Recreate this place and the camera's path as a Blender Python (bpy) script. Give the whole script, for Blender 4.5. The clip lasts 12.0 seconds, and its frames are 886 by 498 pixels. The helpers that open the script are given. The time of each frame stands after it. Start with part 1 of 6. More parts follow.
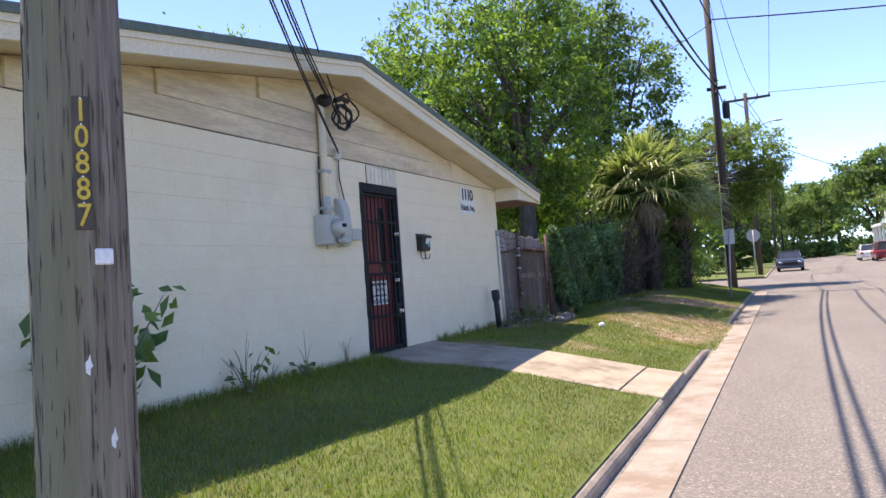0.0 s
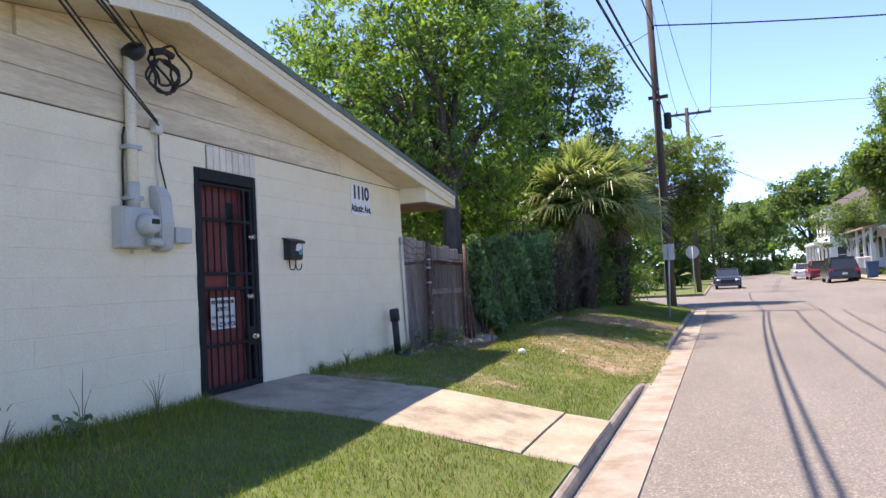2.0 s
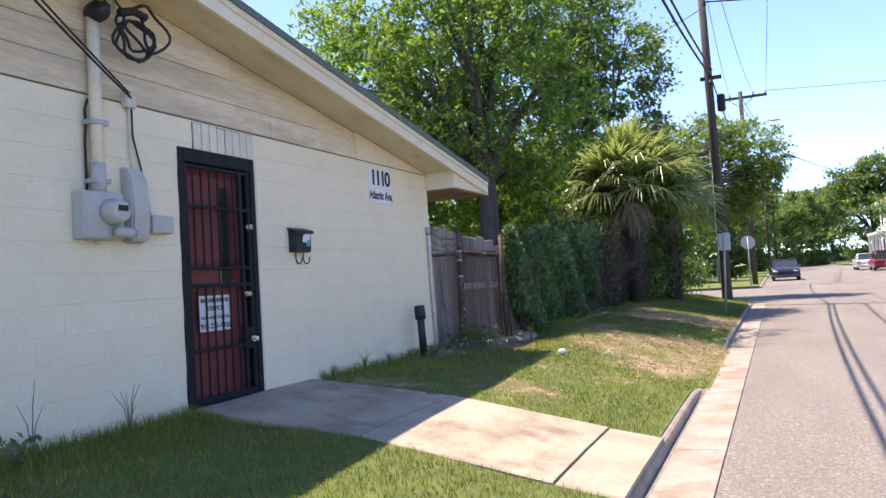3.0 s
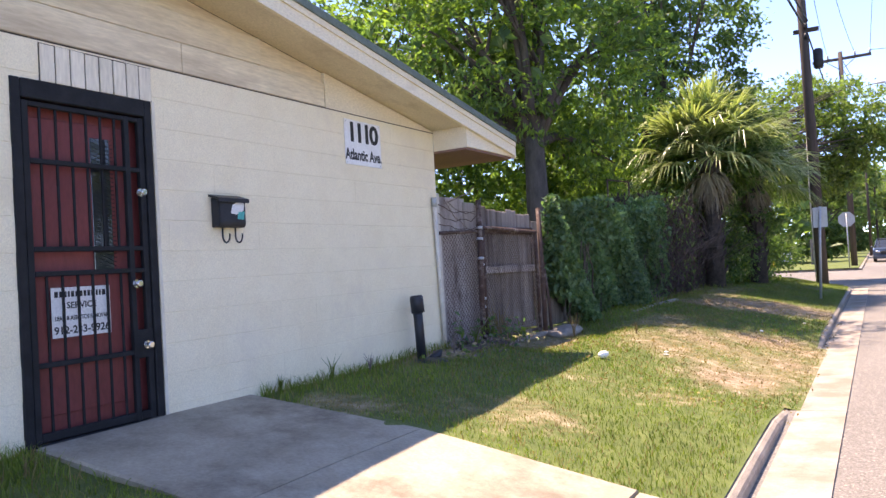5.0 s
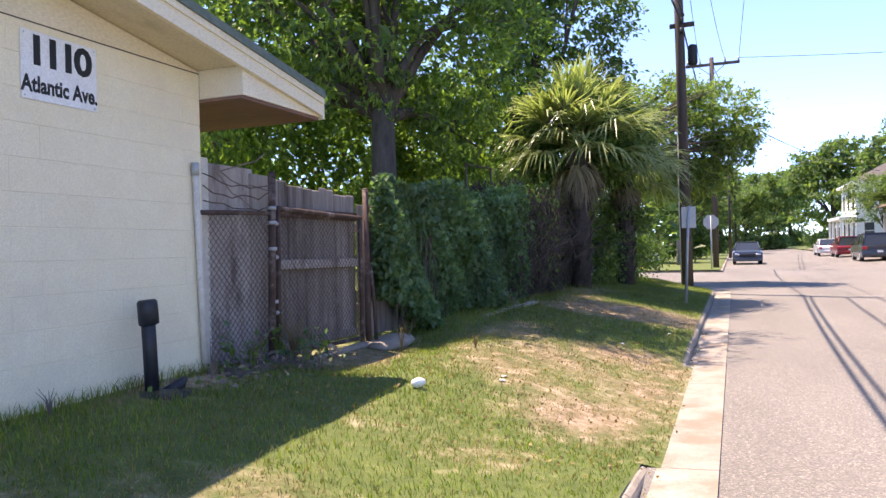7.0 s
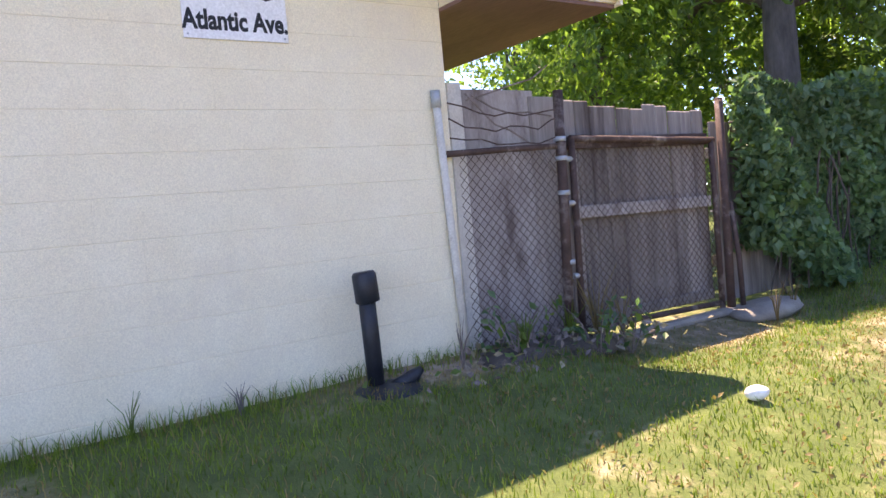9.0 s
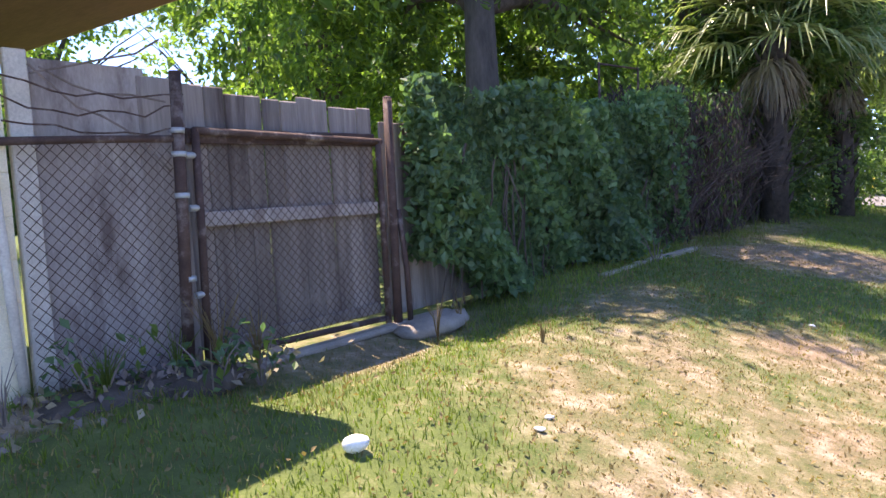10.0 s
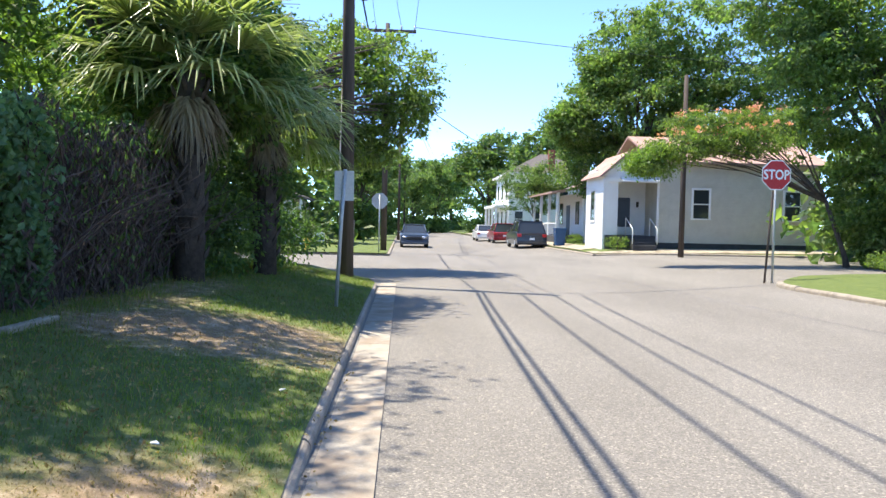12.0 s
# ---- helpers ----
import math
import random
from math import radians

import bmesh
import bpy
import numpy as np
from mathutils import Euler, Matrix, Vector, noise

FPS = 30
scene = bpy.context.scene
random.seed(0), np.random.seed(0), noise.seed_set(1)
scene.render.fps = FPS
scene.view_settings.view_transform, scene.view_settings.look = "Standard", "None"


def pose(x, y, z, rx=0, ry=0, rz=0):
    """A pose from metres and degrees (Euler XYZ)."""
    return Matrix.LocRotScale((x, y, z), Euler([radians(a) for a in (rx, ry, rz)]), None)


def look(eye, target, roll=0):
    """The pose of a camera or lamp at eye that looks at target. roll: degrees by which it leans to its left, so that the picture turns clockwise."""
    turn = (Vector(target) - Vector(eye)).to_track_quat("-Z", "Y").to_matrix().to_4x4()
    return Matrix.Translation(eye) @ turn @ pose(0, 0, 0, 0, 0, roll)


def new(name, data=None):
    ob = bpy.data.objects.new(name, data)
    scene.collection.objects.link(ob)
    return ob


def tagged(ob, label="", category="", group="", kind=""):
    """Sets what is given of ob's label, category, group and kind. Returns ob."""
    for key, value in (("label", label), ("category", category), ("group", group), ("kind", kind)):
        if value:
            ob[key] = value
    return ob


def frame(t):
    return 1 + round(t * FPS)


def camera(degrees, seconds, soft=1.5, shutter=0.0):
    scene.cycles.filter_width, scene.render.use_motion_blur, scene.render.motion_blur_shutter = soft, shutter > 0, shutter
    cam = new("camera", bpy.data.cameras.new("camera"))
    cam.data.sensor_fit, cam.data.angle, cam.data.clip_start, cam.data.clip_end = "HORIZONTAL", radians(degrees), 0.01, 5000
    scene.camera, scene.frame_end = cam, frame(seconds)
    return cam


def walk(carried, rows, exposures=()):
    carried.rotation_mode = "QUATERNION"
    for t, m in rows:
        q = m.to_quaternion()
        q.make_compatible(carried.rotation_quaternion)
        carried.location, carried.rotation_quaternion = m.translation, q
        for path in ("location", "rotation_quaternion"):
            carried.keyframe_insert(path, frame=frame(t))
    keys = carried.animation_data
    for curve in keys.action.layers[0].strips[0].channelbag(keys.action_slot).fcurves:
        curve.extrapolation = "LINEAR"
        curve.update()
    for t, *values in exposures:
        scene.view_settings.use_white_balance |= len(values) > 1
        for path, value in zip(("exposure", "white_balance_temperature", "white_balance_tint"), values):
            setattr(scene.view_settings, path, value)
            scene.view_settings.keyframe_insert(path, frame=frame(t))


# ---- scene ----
cam = camera(62.9, 12.0)
PATH = [
    (0, (-0.219, 0.255, 1.377), (-1.073, 2.062, 1.453), -4.1),
    (0.5, (-0.244, 0.794, 1.412), (-0.959, 2.66, 1.497), -2.0),
    (1, (-0.258, 1.352, 1.377), (-0.863, 3.256, 1.477), -2.3),
    (1.5, (-0.36, 1.836, 1.386), (-0.979, 3.736, 1.462), -1.8),
    (2, (-0.367, 2.34, 1.39), (-1.082, 4.205, 1.488), -3.1),
    (2.5, (-0.463, 2.852, 1.368), (-1.301, 4.665, 1.464), -3.2),
    (2.7, (-0.483, 3.021, 1.378), (-1.317, 4.837, 1.472), -3.5),
    (4.3, (-0.635, 4.622, 1.382), (-1.571, 6.389, 1.445), -4.3),
    (4.5, (-0.633, 4.825, 1.367), (-1.629, 6.558, 1.428), -3.7),
    (5, (-0.669, 5.341, 1.386), (-1.697, 7.056, 1.429), -3.3),
    (5.5, (-0.669, 5.834, 1.398), (-1.835, 7.458, 1.44), -3.5),
    (6, (-0.75, 6.338, 1.394), (-1.867, 7.997, 1.408), -3.2),
    (6.5, (-0.796, 6.937, 1.405), (-1.617, 8.76, 1.398), -1.6),
    (6.7, (-0.815, 7.145, 1.398), (-1.556, 9.002, 1.402), -1.2),
    (8.3, (-1.053, 8.789, 1.385), (-2.01, 10.544, 1.317), -5.1),
    (8.5, (-1.043, 8.998, 1.393), (-2.12, 10.681, 1.294), -5.8),
    (9, (-1.077, 9.416, 1.393), (-2.734, 10.531, 1.285), -5.1),
    (9.5, (-1.065, 9.947, 1.366), (-2.764, 10.999, 1.276), -4.2),
    (10, (-1.042, 10.499, 1.429), (-2.255, 12.078, 1.249), -2.9),
    (10.5, (-0.975, 11.117, 1.381), (-1.738, 12.962, 1.26), -3.1),
    (11, (-0.914, 11.701, 1.394), (-1.404, 13.638, 1.309), -2.2),
    (11.5, (-0.911, 12.173, 1.374), (-1.091, 14.162, 1.272), -1.5),
    (12, (-0.86, 12.746, 1.386), (-0.746, 14.742, 1.322), 1.3),
]
walk(cam, [(t, look(eye, target, roll)) for t, eye, target, roll in PATH],
     exposures=((0, 1.90, 7250, 22), (1, 1.78, 7100, 21), (2.5, 2.02, 7250, 23), (4.5, 2.2, 7600, 26), (5.5, 2.47, 7800, 28), (6.5, 2.2, 7500, 25), (8.5, 2.42, 7500, 26), (9, 2.65, 7900, 28), (9.6, 2.6, 7450, 28), (10.1, 2.4, 6950, 24), (10.5, 2.3, 6500, 12), (11, 2.2, 6450, 8), (12, 2.12, 6750, 8)))

# ---- world and sun ----
SUN = Vector((-0.92, 0.34, 2.47)).normalized()
world = bpy.data.worlds.new("sky")
scene.world = world
world.use_nodes = True
sky = world.node_tree.nodes.new("ShaderNodeTexSky")
sky.sky_type = "NISHITA"
sky.sun_disc = False
sky.sun_elevation = math.asin(SUN.z)
sky.sun_rotation = math.atan2(SUN.x, SUN.y)
sky.air_density, sky.dust_density, sky.ozone_density = 0.46, 0.0, 6.5
world.node_tree.nodes["Background"].inputs[1].default_value = 0.15
world.node_tree.links.new(sky.outputs[0], world.node_tree.nodes["Background"].inputs[0])
sun_data = bpy.data.lights.new("sun", "SUN")
sun_data.energy, sun_data.angle, sun_data.color = 2.6, radians(0.53), (1.0, 0.92, 0.79)
sun = new("sun", sun_data)
sun.matrix_world = look(SUN * 60, (0, 0, 0))


# ---- materials ----
def nodes_of(name):
    m = bpy.data.materials.new(name)
    m.use_nodes = True
    return m, m.node_tree.nodes, m.node_tree.links, m.node_tree.nodes["Principled BSDF"]


def ramp_node(nt, stops):
    r = nt.new("ShaderNodeValToRGB")
    while len(r.color_ramp.elements) < len(stops):
        r.color_ramp.elements.new(0.5)
    for e, (p, c) in zip(r.color_ramp.elements, stops):
        e.position, e.color = p, (*c, 1)
    return r


def noise_node(nt, lk, scale, detail=6, rough=0.6, stretch=(1, 1, 1), where="Object"):
    tc, mp, n = nt.new("ShaderNodeTexCoord"), nt.new("ShaderNodeMapping"), nt.new("ShaderNodeTexNoise")
    mp.inputs["Scale"].default_value = stretch
    n.inputs["Scale"].default_value, n.inputs["Detail"].default_value, n.inputs["Roughness"].default_value = scale, detail, rough
    lk.new(nt.new("ShaderNodeNewGeometry").outputs["Position"] if where == "World" else tc.outputs[where], mp.inputs[0])
    lk.new(mp.outputs[0], n.inputs["Vector"])
    return n


def mix_node(nt, lk, fac, a, b, mode="MIX"):
    m = nt.new("ShaderNodeMix")
    m.data_type, m.blend_type = "RGBA", mode
    for k, v in ((0, fac), (6, a), (7, b)):
        if hasattr(v, "is_linked"):
            lk.new(v, m.inputs[k])
        else:
            m.inputs[k].default_value = v if k == 0 else (*v, 1)
    return m.outputs[2]


def rough_mat(name, dark, light, scale=6.0, rough=0.8, metal=0.0, bump=0.15, grain=80.0, stretch=(1, 1, 1), stain=None, stain_scale=1.2, stain_at=(0.5, 0.7),
              rand=0.0, spec=0.4, where="Object", clear=0.0):
    """Two scales of variation, a stain of its own shape, fine relief, and a little difference from piece to piece."""
    m, nt, lk, b = nodes_of(name)
    n1 = noise_node(nt, lk, scale, 6, 0.65, stretch, where)
    n2 = noise_node(nt, lk, grain, 3, 0.6, stretch, where)
    r = ramp_node(nt, [(0.3, dark), (0.7, light)])
    lk.new(n1.outputs[0], r.inputs[0])
    r2 = ramp_node(nt, [(0.3, (0.72, 0.72, 0.72)), (0.7, (1.12, 1.12, 1.12))])
    lk.new(n2.outputs[0], r2.inputs[0])
    col = mix_node(nt, lk, 0.6, r.outputs[0], r2.outputs[0], "MULTIPLY")
    if stain:
        n3 = noise_node(nt, lk, stain_scale, 7, 0.7, stretch, where)
        r3 = ramp_node(nt, [(stain_at[0], (0, 0, 0)), (stain_at[1], (1, 1, 1))])
        lk.new(n3.outputs[0], r3.inputs[0])
        col = mix_node(nt, lk, r3.outputs[0], col, stain)
    if rand:
        oi, r4 = nt.new("ShaderNodeObjectInfo"), ramp_node(nt, [(0, (1 - rand,) * 3), (1, (1 + rand,) * 3)])
        lk.new(oi.outputs["Random"], r4.inputs[0])
        col = mix_node(nt, lk, 1.0, col, r4.outputs[0], "MULTIPLY")
    lk.new(col, b.inputs["Base Color"])
    b.inputs["Roughness"].default_value, b.inputs["Metallic"].default_value = rough, metal
    b.inputs["Specular IOR Level"].default_value = spec
    b.inputs["Coat Weight"].default_value = clear
    if bump:
        bp = nt.new("ShaderNodeBump")
        bp.inputs["Strength"].default_value, bp.inputs["Distance"].default_value = bump, 0.01
        lk.new(n2.outputs[0], bp.inputs["Height"])
        lk.new(bp.outputs[0], b.inputs["Normal"])
    return m


def leaf_mat(name, dark, light, glow=0.45, rough=0.5):
    """Leaves: each island its own green, with light coming through."""
    m, nt, lk, b = nodes_of(name)
    g = nt.new("ShaderNodeNewGeometry")
    r = ramp_node(nt, [(0.0, dark), (0.6, tuple((p + q) / 2 for p, q in zip(dark, light))), (1.0, light)])
    lk.new(g.outputs["Random Per Island"], r.inputs[0])
    n = noise_node(nt, lk, 0.7, 3)
    r2 = ramp_node(nt, [(0.35, (0.7, 0.7, 0.7)), (0.65, (1.15, 1.15, 1.0))])
    lk.new(n.outputs[0], r2.inputs[0])
    col = mix_node(nt, lk, 1.0, r.outputs[0], r2.outputs[0], "MULTIPLY")
    lk.new(col, b.inputs["Base Color"])
    b.inputs["Roughness"].default_value = rough
    b.inputs["Specular IOR Level"].default_value = 0.5
    tr, mx = nt.new("ShaderNodeBsdfTranslucent"), nt.new("ShaderNodeMixShader")
    warm = mix_node(nt, lk, 1.0, col, (1.35, 1.5, 0.75), "MULTIPLY")
    lk.new(warm, tr.inputs[0])
    mx.inputs[0].default_value = glow
    lk.new(b.outputs[0], mx.inputs[1])
    lk.new(tr.outputs[0], mx.inputs[2])
    lk.new(mx.outputs[0], nt["Material Output"].inputs[0])
    return m


def glass_mat(name, tint=(0.03, 0.035, 0.04)):
    m, nt, lk, b = nodes_of(name)
    b.inputs["Base Color"].default_value = (*tint, 1)
    b.inputs["Roughness"].default_value, b.inputs["Specular IOR Level"].default_value = 0.06, 0.8
    return m


PAINT = rough_mat("cream_block_paint", (0.85, 0.745, 0.53), (0.90, 0.81, 0.60), 2.2, 0.75, bump=0.35, grain=140, stain=(0.66, 0.60, 0.50), stain_scale=1.3, stain_at=(0.62, 0.85), where="Generated")
BLOCK = rough_mat("cream_painted_block", (0.85, 0.745, 0.53), (0.90, 0.81, 0.60), 3.0, 0.72, bump=0.4, grain=150, stain=(0.70, 0.61, 0.48), stain_scale=1.1, stain_at=(0.56, 0.85), rand=0.006, where="World")
SIDING = rough_mat("worn_cream_boards", (0.64, 0.53, 0.36), (0.85, 0.755, 0.57), 2.4, 0.75, bump=0.4, grain=60, stretch=(1, 0.14, 1), stain=(0.44, 0.345, 0.235), stain_scale=1.5, stain_at=(0.45, 0.60), rand=0.04, where="World")
LINTEL = rough_mat("bare_white_planks", (0.66, 0.595, 0.47), (0.82, 0.755, 0.63), 6, 0.8, bump=0.3, grain=60, stretch=(1, 1, 0.15), stain=(0.35, 0.30, 0.24), stain_scale=5, stain_at=(0.62, 0.8), rand=0.06)
TRIM = rough_mat("cream_trim_paint", (0.74, 0.645, 0.47), (0.82, 0.73, 0.56), 3, 0.6, bump=0.15, stain=(0.5, 0.4, 0.28), stain_scale=2.5, stain_at=(0.62, 0.8), stretch=(1, 0.4, 1))
SOFFIT = rough_mat("cream_soffit_paint", (0.62, 0.525, 0.37), (0.74, 0.645, 0.48), 1.6, 0.7, bump=0.15, stain=(0.42, 0.33, 0.22), stain_scale=1.8, stain_at=(0.55, 0.78), stretch=(1, 0.5, 1))
PLY = rough_mat("brown_plywood", (0.16, 0.085, 0.070), (0.23, 0.13, 0.105), 2.5, 0.75, bump=0.2, grain=50, stretch=(0.2, 1, 1))
SHINGLE = rough_mat("green_grey_shingle", (0.10, 0.14, 0.12), (0.18, 0.22, 0.19), 12, 0.9, bump=0.5, grain=200)
IRON = rough_mat("black_iron", (0.010, 0.011, 0.013), (0.022, 0.024, 0.027), 9, 0.62, bump=0.15, grain=90, stain=(0.06, 0.04, 0.03), stain_scale=8, stain_at=(0.66, 0.8), spec=0.2)
RED = rough_mat("oxblood_door_paint", (0.18, 0.038, 0.036), (0.25, 0.058, 0.054), 3, 0.5, bump=0.1, grain=50, stretch=(1, 1, 0.3), stain=(0.07, 0.02, 0.02), stain_scale=3, stain_at=(0.6, 0.8))
STEEL = rough_mat("galvanised_steel", (0.36, 0.38, 0.39), (0.48, 0.50, 0.51), 9, 0.5, 0.35, bump=0.1, grain=60, stain=(0.3, 0.27, 0.23), stain_scale=4, stain_at=(0.62, 0.8))
GREYBOX = rough_mat("grey_enamel", (0.43, 0.435, 0.40), (0.51, 0.515, 0.475), 5, 0.5, bump=0.08, stain=(0.33, 0.30, 0.26), stain_scale=5, stain_at=(0.62, 0.8))
CHROME = rough_mat("chrome", (0.7, 0.7, 0.7), (0.8, 0.8, 0.8), 5, 0.2, 1.0, bump=0)
CABLE = rough_mat("black_cable", (0.012, 0.012, 0.013), (0.03, 0.03, 0.03), 20, 0.6, bump=0.05)
PLASTIC = rough_mat("black_plastic", (0.012, 0.014, 0.02), (0.025, 0.028, 0.036), 9, 0.45, bump=0.08)
WHITE = rough_mat("white_board", (0.78, 0.78, 0.78), (0.84, 0.84, 0.84), 4, 0.5, bump=0.03)
PAPER = rough_mat("paper", (0.70, 0.70, 0.68), (0.80, 0.80, 0.78), 8, 0.7, bump=0.05)
INK = rough_mat("black_ink", (0.012, 0.014, 0.016), (0.02, 0.022, 0.024), 9, 0.6, bump=0)
YELLOW = rough_mat("yellow_digits", (0.60, 0.40, 0.04), (0.72, 0.50, 0.07), 20, 0.6, bump=0.05)
TEAL = rough_mat("teal_print", (0.03, 0.35, 0.33), (0.05, 0.45, 0.42), 20, 0.6, bump=0)
RUST = rough_mat("rusty_pipe", (0.06, 0.035, 0.028), (0.13, 0.08, 0.065), 8, 0.8, 0.2, bump=0.3, grain=90, stain=(0.32, 0.27, 0.24), stain_scale=4, stain_at=(0.55, 0.7))
WHITEPIPE = rough_mat("white_painted_pipe", (0.55, 0.51, 0.45), (0.72, 0.68, 0.6), 8, 0.6, bump=0.2, stain=(0.22, 0.14, 0.09), stain_scale=6, stain_at=(0.6, 0.75))
OLDWOOD = rough_mat("weathered_fence_wood", (0.16, 0.132, 0.116), (0.38, 0.33, 0.295), 5, 0.9, bump=0.5, grain=70, stretch=(1, 1, 0.09), stain=(0.09, 0.065, 0.055), stain_scale=3, stain_at=(0.48, 0.66), rand=0.26)
OLDPLY = rough_mat("stained_old_plywood", (0.30, 0.255, 0.235), (0.47, 0.42, 0.39), 3, 0.9, bump=0.35, grain=60, stretch=(1, 1, 0.35), stain=(0.15, 0.115, 0.105), stain_scale=3.5, stain_at=(0.5, 0.68))
POLE = rough_mat("creosote_pole_wood", (0.085, 0.065, 0.052), (0.36, 0.295, 0.235), 20, 0.9, bump=1.0, grain=90, stretch=(1, 1, 0.05), stain=(0.20, 0.18, 0.105), stain_scale=2, stain_at=(0.45, 0.65))
FARPOLE = rough_mat("dark_pole_wood", (0.05, 0.036, 0.03), (0.11, 0.085, 0.07), 9, 0.9, bump=0.5, grain=60, stretch=(1, 1, 0.06))
CONCRETE = rough_mat("walk_concrete", (0.29, 0.25, 0.185), (0.43, 0.38, 0.295), 2.6, 0.9, bump=0.6, grain=45, stain=(0.19, 0.158, 0.118), stain_scale=1.5, stain_at=(0.50, 0.66))
KERB = rough_mat("kerb_concrete", (0.24, 0.205, 0.165), (0.37, 0.325, 0.27), 4, 0.9, bump=0.5, grain=90, stain=(0.20, 0.175, 0.15), stain_scale=2.5, stain_at=(0.5, 0.66), rand=0.06)
GUTTER = rough_mat("gutter_concrete", (0.27, 0.24, 0.20), (0.38, 0.345, 0.295), 3.5, 0.9, bump=0.5, grain=60, stain=(0.24, 0.19, 0.145), stain_scale=2.2, stain_at=(0.46, 0.62), rand=0.05)
BARK = rough_mat("bark", (0.045, 0.035, 0.028), (0.13, 0.105, 0.085), 7, 0.95, bump=0.8, grain=40, stretch=(1, 1, 0.25))
BOOT = rough_mat("palm_boots", (0.03, 0.024, 0.02), (0.10, 0.078, 0.065), 8, 0.95, bump=0.6, grain=40)
BRUSHWOOD = rough_mat("brown_dead_stems", (0.035, 0.026, 0.023), (0.13, 0.095, 0.08), 6, 0.95, bump=0.2)
TWIG = rough_mat("dead_twigs", (0.13, 0.10, 0.085), (0.30, 0.24, 0.21), 8, 0.95, bump=0.2)
RUBBER = rough_mat("tyre_rubber", (0.012, 0.012, 0.012), (0.03, 0.03, 0.03), 9, 0.8, bump=0.1)
GLASS = glass_mat("dark_glass")
LEAF = leaf_mat("pecan_leaves", (0.08, 0.145, 0.045), (0.21, 0.315, 0.095), 0.66)
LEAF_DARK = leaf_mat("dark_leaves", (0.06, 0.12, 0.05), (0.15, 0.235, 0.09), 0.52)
LEAF_LIME = leaf_mat("young_leaves", (0.15, 0.25, 0.04), (0.29, 0.41, 0.08), 0.5)
IVY = leaf_mat("vine_leaves", (0.065, 0.14, 0.078), (0.18, 0.29, 0.15), 0.45)
LEAF_FAR = leaf_mat("street_tree_leaves", (0.095, 0.15, 0.05), (0.24, 0.32, 0.12), 0.57)
FROND = leaf_mat("palm_fronds", (0.16, 0.215, 0.085), (0.44, 0.48, 0.26), 0.42, 0.3)
DEADFROND = leaf_mat("dead_fronds", (0.22, 0.18, 0.13), (0.42, 0.35, 0.27), 0.2, 0.8)
GRASS = leaf_mat("grass_blades", (0.085, 0.14, 0.022), (0.24, 0.315, 0.06), 0.48)
STRAW = leaf_mat("dry_grass", (0.20, 0.14, 0.065), (0.40, 0.30, 0.15), 0.3, 0.8)
FLOWER = leaf_mat("mimosa_flowers", (0.66, 0.27, 0.18), (0.80, 0.42, 0.30), 0.3)


def turf_mat():
    """Lawn soil: thin turf, thatch and bare sandy dirt, mixed by noise and by worn patches."""
    m, nt, lk, b = nodes_of("lawn_turf")
    n2, n3 = noise_node(nt, lk, 5, 6, 0.7), noise_node(nt, lk, 90, 4, 0.7)
    green = ramp_node(nt, [(0.3, (0.07, 0.105, 0.022)), (0.7, (0.15, 0.19, 0.045))])
    lk.new(n2.outputs[0], green.inputs[0])
    dirt = ramp_node(nt, [(0.3, (0.18, 0.12, 0.07)), (0.5, (0.285, 0.205, 0.125)), (0.7, (0.50, 0.40, 0.29))])
    lk.new(n2.outputs[0], dirt.inputs[0])
    at = nt.new("ShaderNodeAttribute")
    at.attribute_name = "wear"
    ad = nt.new("ShaderNodeMath")
    ad.operation = "MULTIPLY_ADD"
    ad.inputs[1].default_value = 0.8
    lk.new(n2.outputs[0], ad.inputs[0])
    lk.new(at.outputs["Fac"], ad.inputs[2])
    fac = ramp_node(nt, [(0.54, (0, 0, 0)), (0.86, (1, 1, 1))])
    lk.new(ad.outputs[0], fac.inputs[0])
    col = mix_node(nt, lk, fac.outputs[0], green.outputs[0], dirt.outputs[0])
    gr = ramp_node(nt, [(0.3, (0.65, 0.65, 0.65)), (0.7, (1.15, 1.15, 1.15))])
    lk.new(n3.outputs[0], gr.inputs[0])
    col = mix_node(nt, lk, 0.8, col, gr.outputs[0], "MULTIPLY")
    lk.new(col, b.inputs["Base Color"])
    b.inputs["Roughness"].default_value = 0.95
    bp = nt.new("ShaderNodeBump")
    bp.inputs["Strength"].default_value, bp.inputs["Distance"].default_value = 0.6, 0.02
    lk.new(n3.outputs[0], bp.inputs["Height"])
    lk.new(bp.outputs[0], b.inputs["Normal"])
    return m


